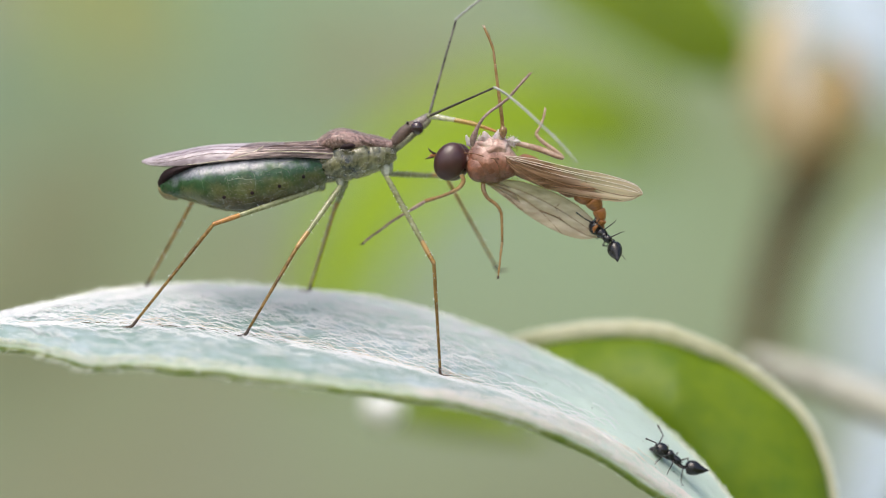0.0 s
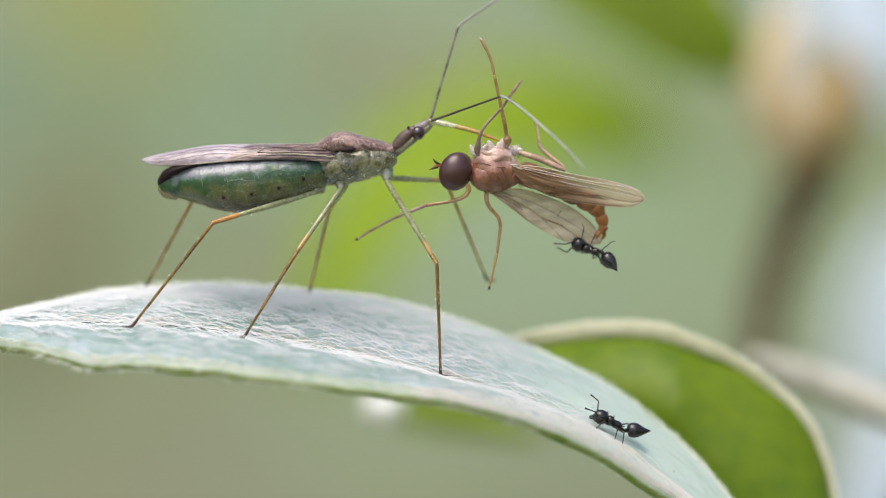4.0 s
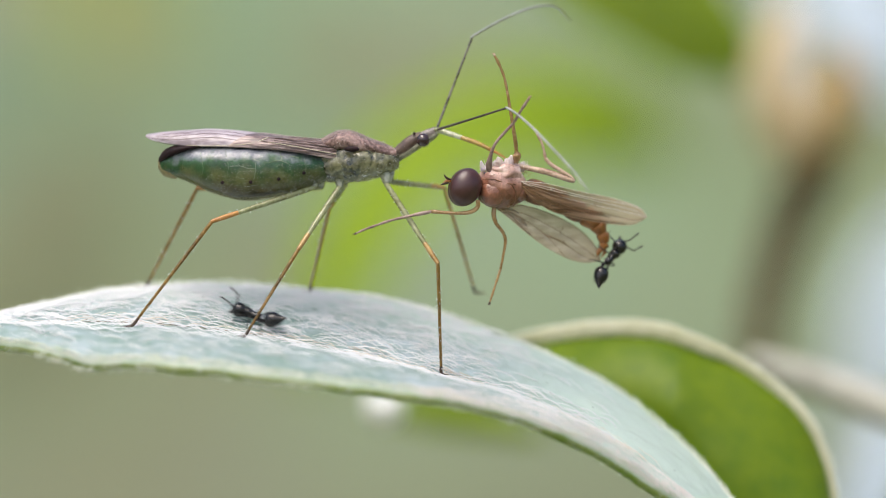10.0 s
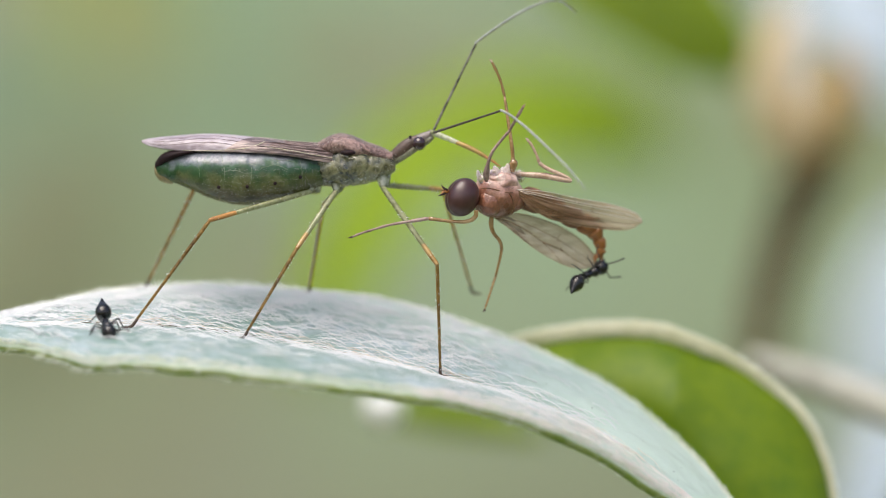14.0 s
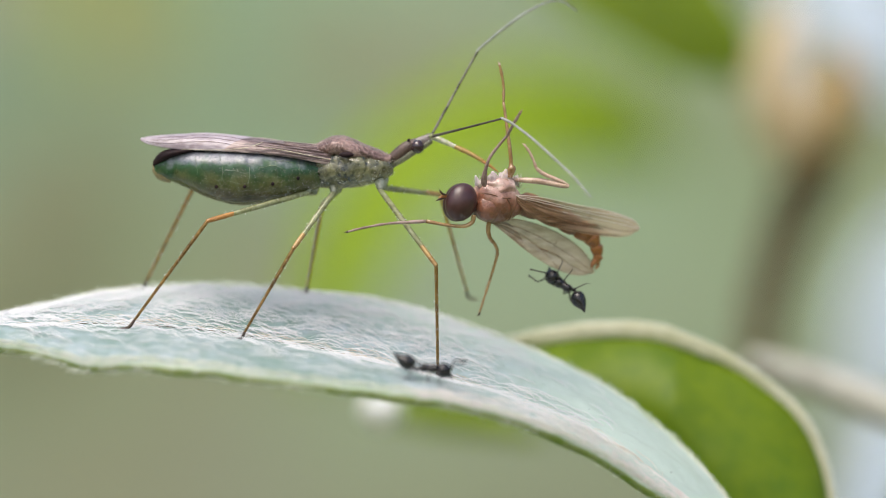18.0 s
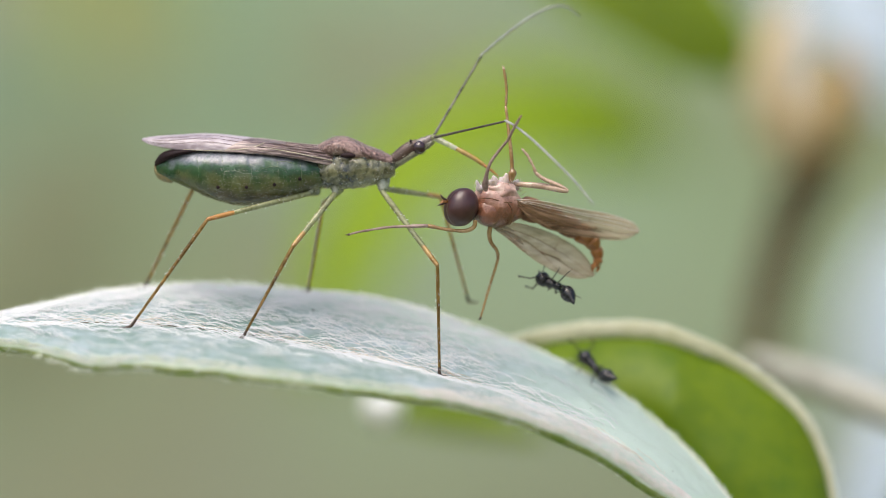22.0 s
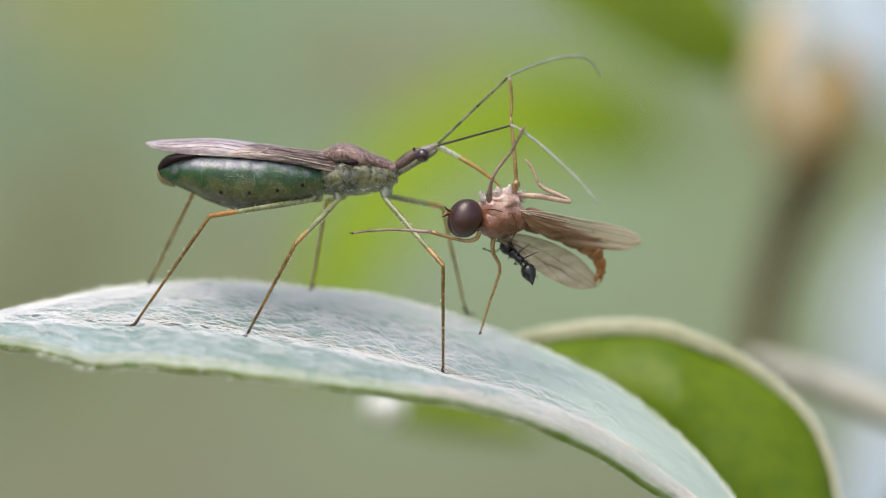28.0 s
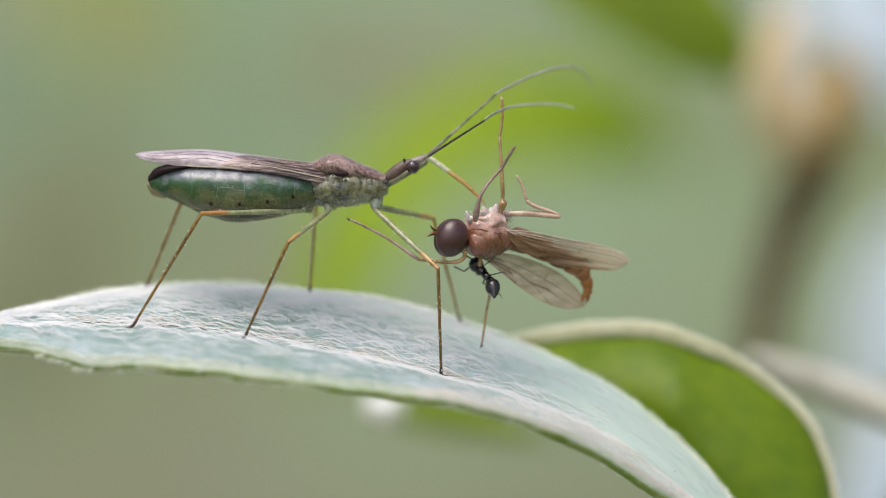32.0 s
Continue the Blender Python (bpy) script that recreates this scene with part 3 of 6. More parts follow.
def build_back_leaf():
    leaf = thing("green_leaf", (0, 0, 0), "broad yellow-green leaf with pale downy rim, behind the hairy leaf", "leaf")
    # outer edge, inner edge of the rolled rim, and the foot of the blade: x and z
    edge = smooth_path([(3.54, -4.93), (4.32, -4.71), (5.26, -4.46), (6.67, -4.18), (8.23, -3.99), (9.64, -3.90), (11.36, -3.96), (12.45, -4.12), (13.55, -4.53), (14.80, -5.03), (15.99, -5.59), (17.17, -6.37), (18.35, -7.22), (19.57, -8.25), (20.51, -9.41), (21.13, -10.66), (21.60, -12.07), (21.92, -13.94)], 5)
    lip = smooth_path([(4.01, -5.40), (4.63, -5.31), (5.57, -5.31), (6.67, -5.12), (8.23, -4.93), (9.64, -4.84), (11.36, -4.93), (12.45, -5.15), (13.39, -5.43), (14.49, -5.87), (15.61, -6.28), (16.73, -6.90), (17.90, -7.72), (19.10, -8.66), (20.04, -9.78), (20.66, -10.97), (21.13, -12.29), (21.45, -13.94)], 5)
    foot = smooth_path([(4.16, -6.28), (5.10, -6.59), (6.20, -7.06), (7.29, -7.69), (8.54, -8.47), (9.64, -9.25), (10.89, -10.19), (11.83, -10.97), (12.61, -11.75), (13.55, -12.85), (14.49, -13.94), (15.27, -15.04), (16.05, -15.98), (16.84, -16.76), (17.62, -17.23), (18.56, -17.54), (19.50, -17.70), (20.43, -17.86)], 5)
    n = len(edge)
    deep = np.interp(np.arange(n), [0, n * 0.45, n - 1], [14.0, 11.5, 11.0])
    rim = np.array([(a[0], y, a[1]) for a, y in zip(edge, deep)])
    band, rows = [], []
    for i in range(n):
        a, b = rim[i], np.array((lip[i][0], deep[i], lip[i][1]))
        half = (b - a) / 2
        wide = np.linalg.norm(half) * (1 + 0.1 * noise.noise((i * 0.23, 1, 2)))
        ring = [(a + half) - half * math.cos(t) * wide / np.linalg.norm(half) - np.array((0, wide * 0.45 * math.sin(t), 0)) for t in np.linspace(-2.2, math.pi, 16)]
        band.append(ring)
        f = np.array((foot[i][0], 9.5 + 1.2 * math.cos(i * 0.05), foot[i][1]))
        row = []
        for t in np.linspace(0, 1, 22):
            p = b + (f - b) * t
            p[1] -= 1.6 * math.sin(math.pi * t) ** 0.8 - 0.6 * noise.noise((p[0] * 0.25, p[2] * 0.25, 2)) - 0.1
            row.append(p)
        rows.append(row)
    part("blade", Form().grid(rows), BACK_LEAF, leaf)
    part("rolled_rim", Form().grid(band), BACK_RIM, leaf, "pale downy rolled rim of the leaf")
    rng = np.random.RandomState(9)
    fuzz = Form()
    for k in range(900):
        i = rng.randint(0, len(rim) - 1)
        p = rim[i] + (rim[i + 1] - rim[i]) * rng.uniform() + np.array((0, rng.uniform(-0.4, 0.5), rng.uniform(-0.3, 0.0)))
        d = np.array((rng.normal(-0.3, 0.6), rng.normal(0, 0.4), rng.uniform(0.0, 0.7)))
        d /= np.linalg.norm(d)
        strand(fuzz, p, d, np.array((0.0, 1.0, 0.0)), rng.uniform(0.15, 0.42), 0.014, 0.03)
    part("rim_fringe", fuzz, DOWN, leaf, kind="stuff")
    return leaf


BACK_LEAF_THING = build_back_leaf()


def blurred_leaf(name, label, spine, widths, lean, material, thick=0.4):
    """A leaf far behind: a spine, half widths and its backward lean, folded a little along the midrib."""
    leaf = thing(name, (0, 0, 0), label, "leaf")
    pts = smooth_path([(*p, w) for p, w in zip(spine, widths)], 8)
    top, low = [], []
    ways = np.gradient(pts[:, :3], axis=0)
    for q, way in zip(pts, ways):
        r1 = []
        side = np.array((-way[2], lean * np.linalg.norm(way), way[0]))
        side /= np.linalg.norm(side)
        for t in np.linspace(-1, 1, 15):
            w = abs(q[3]) * (1 + 0.06 * noise.noise((q[0] * 0.3, q[2] * 0.3, t)))
            p = q[:3] + side * w * t
            p = p + np.array((0, -0.12 * w * (1 - abs(t)) + 0.5 * noise.noise((p[0] * 0.1, p[2] * 0.1, 5)), 0))
            r1.append(p)
        top.append(r1)
        low.append([p + np.array((0, thick, -0.2)) for p in r1[::-1]])
    part("blade", Form().grid(top), material, leaf)
    part("underside", Form().grid(low), material, leaf)
    part("midrib", Form().tube([q[:3] + np.array((0, -0.12 * abs(q[3]), 0)) for q in pts[::4]], 0.5, 8, 2), material, leaf)
    return leaf


blurred_leaf("yellow_green_leaf", "large yellow-green leaf far behind, wholly out of focus",
             [(-12.04, 190, -11.03), (-10.78, 190, -5.99), (-8.6, 195, 0.05), (-4.32, 200, 6.48), (1.87, 205, 10.96), (9.24, 210, 12.65), (16.23, 215, 11.99), (22.29, 220, 8.62)],
             [1, 5, 7.5, 8, 8.5, 9.5, 8.5, 1], 1.3, FAR_LEAF)
blurred_leaf("olive_leaf", "dark olive-green leaf behind the prey, out of focus",
             [(6.98, 90, 20.46), (10.94, 90, 19.27), (14.51, 90, 17.69), (17.69, 90, 15.70), (19.87, 90, 13.72), (20.86, 90, 11.94)], [2.2, 3.6, 4.0, 3.9, 2.7, 0.4], 0.4, DARK_LEAF)
blurred_leaf("low_leaf", "yellow-green leaf low down behind, out of focus",
             [(-4.2, 75, -10.4), (-1.2, 75, -10.7), (2.4, 75, -11.2), (6.6, 75, -12.4)], [0.4, 1.2, 1.2, 0.3], 0.2, FAR_LEAF)
blurred_leaf("dull_leaf", "dull olive-grey leaf far behind the bug, out of focus",
             [(-65.55, 420, -14.92), (-58.8, 420, -8.92), (-53.55, 420, -0.68), (-50.55, 420, 8.32), (-49.8, 420, 18.07)], [4, 11, 12, 9, 1], 0.2, DULL_LEAF)
blurred_leaf("pale_leaf", "pale yellow-green leaf far behind the bug, out of focus",
             [(-50.16, 330, 39.28), (-42.32, 330, 32.44), (-35.44, 330, 26.9), (-29.21, 330, 22.98)], [6, 10, 8, 2], 0.4, PALE_LEAF)

blurred_leaf("dull_leaf", "dull olive-grey leaf far behind the feelers, out of focus",
             [(-26.55, 420, 27.82), (-16.8, 420, 24.82), (-6.3, 420, 23.32), (4.2, 420, 24.82), (13.2, 420, 28.57)], [1, 6, 7, 6, 1], 0.4, DULL_LEAF)
# Pale sheets added to stand for bright sky between the leaves.
blurred_leaf("sky_sheet", "pale leaf-shaped sheet added for sky brightness far behind, out of focus", [(43.43, 260, -20.46), (45.74, 260, -12.36), (47.48, 260, -4.26), (50.37, 260, 4.42)], [1, 4, 5, 1], 0.4, SKY_SHEET)
blurred_leaf("sky_sheet", "pale leaf-shaped sheet added for sky brightness far behind, out of focus", [(37.04, 300, 37.35), (43.25, 300, 29.89), (48.22, 300, 24.3), (53.82, 300, 18.08)], [2, 7, 8, 2], 0.4, SKY_SHEET)
blurred_leaf("sky_sheet", "pale leaf-shaped sheet added for sky brightness low down behind, out of focus", [(30.26, 120, -23.96), (32.19, 120, -19.67), (33.69, 120, -15.81), (36.69, 120, -12.39)], [1, 2.2, 2.2, 0.5], 0.4, SKY_SHEET)


def build_twig():
    o = np.array((23.35, 105, -4.91))
    t = thing("twig", o, "brown twig with a tan bud, out of focus behind the leaves", "twig")

    def along(points, radii, n=14):
        return Form().tube([np.array(p) - o for p in points], radii, n)
    part("stem", along(((22.32, 105, -13.16), (22.94, 105, -8.21), (23.44, 105, -4.08), (24.51, 105, -0.37), (25.75, 105, 2.93), (27.07, 105, 5.82), (27.97, 105, 8.29), (28.51, 105, 10.36)), [1.3, 1.3, 1.35, 1.5, 1.75, 2.1, 1.7, 0.7]), TWIG, t)
    part("bud", along(((25.29, 100, 5.33), (24.48, 100, 7.78), (23.95, 100, 10.63), (23.95, 100, 13.48), (24.76, 100, 15.92), (25.49, 100, 17.35)), [0.7, 1.7, 2.0, 1.8, 1.3, 0.4]), BUD, t, "tan downy bud")
    part("bud_scale", along(((27.47, 102, 6.18), (28.41, 102, 9.05), (28.90, 102, 11.50), (28.70, 102, 13.55), (28.41, 102, 14.78)), [1.0, 1.7, 1.5, 1.0, 0.3], 12), BUD_SCALE, t, "dark brown scale beside the bud")
    part("side_bud", along(((26.37, 98, 7.33), (26.57, 98, 9.16), (26.78, 98, 10.78), (26.90, 98, 11.79)), [0.5, 1.1, 1.0, 0.3], 12), BUD, t, "small tan side bud")
    o = np.array((26.88, 40, -10.25))
    s = thing("pale_stalk", o, "pale downy leaf stalk, out of focus", "stalk")
    part("stem", along(((19.0, 44, -6.7), (21.5, 42, -7.5), (24.5, 40, -8.7), (28.5, 38, -10.4), (34.4, 36, -13.3)), [0.5, 0.85, 1.1, 1.25, 1.35], 12), PALE_STALK, s)
    part("node", Form().ball(np.array((22.1, 41, -7.8)) - o, (1.2, 1.0, 1.1), 16, 12, 0.2), PALE_STALK, s)


build_twig()
# Ball and stalk are made up; they stand for a blurred white highlight.
WHITE_SPOT = thing("white_highlight", (-3.59, 42, -9.69), "white ball added for an out-of-focus highlight beneath the leaf", "bud")
part("bud", Form().ball((0, 0, 0), (1.25, 1.0, 1.1), 18, 12, 0.15), WHITE_HIGHLIGHT, WHITE_SPOT)
part("stalk", Form().tube([(0, 0, 0.6), (0.6, 0.5, 2.2), (1.5, 1.2, 5)], [0.3, 0.25, 0.3], 8, 4), PALE_STALK, WHITE_SPOT)


# ---------------------------------------------------------------- assassin bug (its own space: millimetres from the breast)
def arch(sections, a0, a1, drop=0.03, n=12, steps=6, slant=0.0):
    """A thin arched wing case over the back, from sections (x, ridge, rim, half width), between two angles in degrees."""
    rows, inner = [], []
    path = smooth_path(sections, steps)
    for i, (x0, *_) in enumerate(path):
        ang = [radians(a) for a in np.linspace(a0, a1, n)]
        push = slant * max(0.0, 1 - i / len(path) * 2.2)
        row = []
        for a in ang:
            x = x0 + push * (1 - abs(a) / 1.57)
            t, b, w = (np.interp(x, path[:, 0], path[:, k]) for k in (1, 2, 3))
            row.append((x, -w * math.sin(a), b + (t - b) * max(0.0, math.cos(a)) ** 0.8))
        rows.append(row)
        inner.append([(x, y * 0.98, z - drop) for x, y, z in reversed(row)])
    f = Form().grid(rows)
    f.grid(inner)
    return f


def granules(hosts, many, size, seed, long=1.0):
    """Tiny grains scattered over the given forms."""
    rng = np.random.RandomState(seed)
    f = Form()
    pts = [p for h in hosts for p in h.v]
    for k in range(many):
        p = np.array(pts[rng.randint(len(pts))]) + rng.normal(0, 0.05, 3) * np.array((1, 0.1, 1))
        r = size * rng.uniform(0.6, 1.4)
        o = len(f.v)
        f.v += [tuple(p + r * np.array(d) * (long, 1, 1)) for d in ((1, 0, 0), (-1, 0, 0), (0, 1, 0), (0, -1, 0), (0, 0, 1), (0, 0, -1))]
        f.f += [tuple(o + q for q in t) for t in ((0, 2, 4), (2, 1, 4), (1, 3, 4), (3, 0, 4), (2, 0, 5), (1, 2, 5), (3, 1, 5), (0, 3, 5))]
    return f


LEG_JOINTS = []     # joint data of the six legs, used again for their movement


def build_bug():
    bug = thing("assassin_bug", (-4.65, 1.8, 3.35), "slender green and brown assassin bug standing on the hairy leaf", "insect")
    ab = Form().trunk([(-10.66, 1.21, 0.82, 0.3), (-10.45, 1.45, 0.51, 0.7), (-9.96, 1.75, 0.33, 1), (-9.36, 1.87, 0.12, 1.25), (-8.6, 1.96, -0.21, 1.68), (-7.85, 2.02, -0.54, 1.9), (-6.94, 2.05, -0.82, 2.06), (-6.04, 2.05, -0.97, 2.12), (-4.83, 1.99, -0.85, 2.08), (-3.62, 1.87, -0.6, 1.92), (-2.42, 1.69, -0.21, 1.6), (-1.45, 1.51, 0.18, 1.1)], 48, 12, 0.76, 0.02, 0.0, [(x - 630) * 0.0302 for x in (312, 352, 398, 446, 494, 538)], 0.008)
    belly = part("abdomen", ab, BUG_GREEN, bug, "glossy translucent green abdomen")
    skin = np.array([q for q in ab.v if q[1] < 0])
    flecked = Form()
    flecked.v = [tuple(q) for q in skin if -0.5 < q[2] < 0.95 and q[0] > -8.2 + abs(q[2] - 0.2) * 1.5]
    part("belly_flecks", granules([flecked], 1300, 0.0085, 9, 3.0), FLECK, bug, "tiny whitish flecks on the belly", kind="stuff")

    def on_skin(x, z):
        q = skin[np.argmin((skin[:, 0] - x) ** 2 + (skin[:, 2] - z) ** 2)]
        return np.array((x, q[1] - 0.004, z))
    for x, top, low in ((-8.35, 1.75, 0.3), (-7.0, 1.8, 0.05), (-5.55, 1.8, -0.1), (-4.1, 1.7, 0.1), (-2.9, 1.5, 0.35)):
        part("belly_seam", Form().tube([on_skin(x + 0.12 * math.sin(z * 2.2), z) for z in np.linspace(top, low, 7)], [0.006, 0.01, 0.012, 0.01, 0.008, 0.006, 0.003], 6, 4), BELLY_LINE, bug, "faint pale seam between belly rings")
    for line in (((-6.9, 0.8), (-6.3, 0.86), (-5.8, 0.72), (-5.4, 0.75)), ((-5.6, 1.25), (-4.9, 1.02), (-4.2, 1.16), (-3.6, 0.95)), ((-4.6, 1.05), (-4.3, 1.32), (-3.7, 1.42), (-3.0, 1.28))):
        part("belly_vein", Form().tube([on_skin(x, z) for x, z in line], 0.012, 6, 5), BELLY_LINE, bug, "pale green branching line in the belly")
    for p in ((-7.19, 0, -0.03), (-5.68, 0, 0), (-4.2, 0, 0.18), (-2.87, 0, 0.51)):
        q = skin[np.argmin((skin[:, 0] - p[0]) ** 2 + (skin[:, 2] - p[2]) ** 2)]
        part("spiracle", Form().ball((p[0], q[1] - 0.01, p[2]), (0.1, 0.07, 0.1), 10, 6), BUG_DARK, bug, "black breathing hole")
    part("tail_tip", Form().trunk([(-10.69, 1.15, 0.72, 0.35), (-10.45, 1.03, 0.36, 0.62), (-10.08, 0.79, 0.21, 0.7), (-9.72, 0.6, 0.15, 0.5)], 20, 4), TAIL_TAN, bug, "yellowish tip of the abdomen")
    part("abdomen_back", Form().trunk([(-10.66, 1.33, 1, 0.5), (-10.36, 1.72, 1.06, 1), (-9.9, 1.93, 1.3, 1.3), (-9.12, 1.99, 1.63, 1.45), (-7.85, 2.05, 1.87, 1.3), (-6.04, 2.08, 1.93, 1.2), (-3.93, 1.9, 1.75, 1.2), (-2.11, 1.6, 1.42, 1.1), (-0.91, 1.39, 1.24, 0.9)], 28, 5, 0.8), BUG_DARK, bug, "dark maroon back of the abdomen under the wings")
    mem = [(-11.38, 2.51, 2.42, 0.12), (-11.05, 2.6, 2.26, 0.5), (-10.42, 2.69, 2.11, 0.85), (-9.36, 2.78, 1.96, 1.2), (-7.85, 2.87, 1.9, 1.5), (-6.04, 2.76, 1.87, 1.68), (-4.59, 2.57, 1.78, 1.7), (-3.32, 2.39, 1.63, 1.66)]
    cor = [(-6.88, 2.84, 1.9, 1.62), (-5.98, 2.79, 1.87, 1.71), (-4.83, 2.66, 1.81, 1.74), (-3.32, 2.48, 1.66, 1.72), (-2.11, 2.39, 1.45, 1.62), (-1.15, 2.26, 1.3, 1.42), (-0.48, 2.02, 1.3, 1.1)]
    for a0, a1 in ((-4, 92), (-92, 2)):
        part("wing_membrane", arch(mem, a0, a1), MEMBRANE, bug, "pale lilac-grey wing membrane")
        part("wing_case", arch(cor, a0, a1, 0.05, slant=2.1), CORIUM, bug, "leathery brown wing case")
    for path, m in (([(-4.77, -1.68, 2.02), (-6.28, -1.6, 2.11), (-7.79, -1.4, 2.18), (-9.31, -1.08, 2.21), (-10.53, -0.7, 2.28)], VEIN_DARK),
                    ([(-5.68, -1.52, 2.32), (-6.89, -1.3, 2.48), (-8.41, -1.05, 2.51), (-9.92, -0.8, 2.46)], VEIN_DARK),
                    ([(-4.78, -1.5, 2.41), (-5.23, -1.62, 2.2), (-5.97, -1.7, 2.02), (-7.03, -1.66, 1.96)], VEIN_PALE),
                    ([(-7.02, -1.7, 1.93), (-8.08, -1.58, 1.92), (-9.15, -1.25, 1.95)], VEIN_PALE),
                    ([(-0.58, -1.08, 1.7), (-2.08, -1.5, 2.02), (-3.88, -1.48, 2.33), (-5.08, -1.52, 2.38)], VEIN_DARK),
                    ([(-0.76, -1.34, 1.46), (-2.07, -1.68, 1.69), (-3.57, -1.74, 1.96), (-4.77, -1.68, 2.14)], VEIN_PALE),
                    ([(-0.88, -1.38, 1.37), (-2.07, -1.68, 1.54), (-3.57, -1.77, 1.75), (-5.37, -1.75, 1.88)], VEIN_DARK)):
        part("wing_vein", Form().tube(path, [0.02] * (len(path) - 1) + [0.01], 6, 4), m, bug)
    for k, a in enumerate((82, 72, 62, 51, 40, 28)):
        line = []
        for x, t, b, w in smooth_path(cor, 4)[(7 if k < 2 else 9 if k < 4 else 11):-2]:
            line.append((x, -w * 1.005 * math.sin(radians(a)), b + 0.012 + (t - b) * math.cos(radians(a)) ** 0.8))
        part("wing_case_ridge", Form().tube(line, 0.028, 6, 1), VEIN_DARK if k % 2 else CORIUM, bug)
    for k, a in enumerate((74, 58, 42)):
        line = []
        for x, t, b, w in smooth_path(mem, 4)[4 + 2 * k:-6 + k]:
            line.append((x, -w * 1.005 * math.sin(radians(a + 8 * math.sin(x))), b + 0.01 + (t - b) * math.cos(radians(a + 8 * math.sin(x))) ** 0.8))
        part("membrane_vein", Form().tube(line, 0.011, 5, 1), VEIN_DARK, bug)
    shield = Form().trunk([(-2.08, 2.23, 1.87, 0.7), (-1.81, 2.48, 1.75, 1.2), (-1.33, 2.75, 1.63, 1.58), (-0.91, 2.87, 1.54, 1.76), (-0.36, 2.84, 1.45, 1.74), (0.24, 2.6, 1.39, 1.5), (0.66, 2.42, 1.33, 1.28), (1.15, 2.26, 1.27, 1.18), (1.63, 2.05, 1.21, 1), (2.02, 1.84, 1.24, 0.8)], 48, 7, 0.92, 0.05, 3.0)
    part("pronotum", shield, BUG_BROWN, bug, "granular purplish-brown pronotum")
    part("scutellum", Form().trunk([(-2.57, 2.23, 1.99, 0.3), (-2.17, 2.36, 1.93, 0.7), (-1.69, 2.48, 1.87, 1.05)], 20, 4), BUG_BROWN, bug)
    part("shoulder_knob", Form().ball((-0.33, -1.93, 1.8), (0.4, 0.22, 0.15), 16, 12), BUG_DARK, bug, "glossy black shoulder knob")
    breast = Form().trunk([(-2.36, 1.51, 0.3, 0.9), (-1.81, 1.87, 0.09, 1.32), (-0.91, 2.23, 0, 1.66), (0.15, 2.17, 0.09, 1.66), (0.97, 1.99, 0.27, 1.4), (1.69, 1.81, 0.54, 1.1), (2.17, 1.57, 0.85, 0.72)], 52, 8, 0.92, 0.07, 8.0, [(x - 630) * 0.0302 for x in (590, 622, 655)], 0.06)
    part("breast", breast, BUG_PALE, bug, "granular grey-green breast plates")
    for c, r in (((-1.48, -1.25, 0.65), (0.3, 0.16, 0.34)), ((-0.52, -1.45, 0.73), (0.38, 0.2, 0.45)), ((0.35, -1.45, 0.82), (0.36, 0.2, 0.44)), ((1.16, -1.25, 0.95), (0.34, 0.2, 0.42)), ((-1.72, -1.3, 1.25), (0.28, 0.2, 0.22)), ((1.82, -0.85, 1.19), (0.2, 0.25, 0.28))):
        plate = Form().ball((c[0], c[1] + 0.09, c[2]), [q * 0.9 for q in r], 30, 22, 0.18)
        part("breast_plate", plate, BUG_PALE, bug)
        breast.v += plate.v
    # head, a long capsule on a narrow neck
    skull = Form().tube([(1.75, 0, 1.48), (2.02, 0, 1.6), (2.39, 0, 1.87), (2.78, 0, 2.2), (3.14, 0, 2.42), (3.38, 0, 2.54)], [0.34, 0.31, 0.36, 0.37, 0.32, 0.28], 22, 5, 0.85)
    part("head", skull, HEAD_BROWN, bug, "long narrow dark brown head")
    snout = Form().tube([(3.14, 0, 2.42), (3.56, 0, 2.6), (3.93, 0, 2.78), (4.17, 0, 2.91), (4.29, 0, 2.99)], [0.25, 0.27, 0.23, 0.18, 0.07], 22, 5, 0.9)
    part("snout", snout, SNOUT, bug, "grey-brown front of the head")
    part("shield_granules", granules([shield], 700, 0.014, 5), GRAIN, bug, "pale grains on the pronotum", kind="stuff")
    part("breast_granules", granules([breast], 1900, 0.0105, 6, 1.8), GRAIN, bug, "whitish grains on the breast", kind="stuff")
    part("head_granules", granules([skull, snout], 70, 0.014, 7), GRAIN, bug, "", kind="stuff")
    part("throat", Form().tube([(2.05, 0, 1.33), (2.48, 0, 1.63), (2.96, 0, 1.93), (3.44, 0, 2.23), (3.86, 0, 2.48), (4.17, 0, 2.72)], [0.2, 0.23, 0.22, 0.2, 0.19, 0.15], 18, 5, 1.1), THROAT, bug, "pale greenish throat")
    for p in ((3.44, -0.6, 2.33), (3.44, 0.6, 2.33)):
        part("eye", Form().ball(p, 0.36, 24, 16), BUG_EYE, bug, "round dark red-brown eye")
    for p in ((2.96, -0.25, 2.68), (2.96, 0.25, 2.69)):
        part("ocellus", Form().ball(p, 0.08, 10, 8), BUG_DARK, bug)
    for p in ((4.14, -0.2, 2.92), (4.14, 0.2, 2.93)):
        part("feeler_socket", Form().ball(p, 0.13, 10, 8), LEG_GREEN, bug)
    # beak, pushed into the prey
    o = (4.17, -0.1, 2.78)
    beak = part("beak", Form().tube([(4.11, -0.1, 2.84), (4.41, -0.1, 2.81), (4.77, -0.15, 2.68), (5.55, -0.2, 2.38)], [0.12, 0.15, 0.15, 0.12], 14, 4), BEAK_PALE, bug, "pale green basal joint of the beak", o)
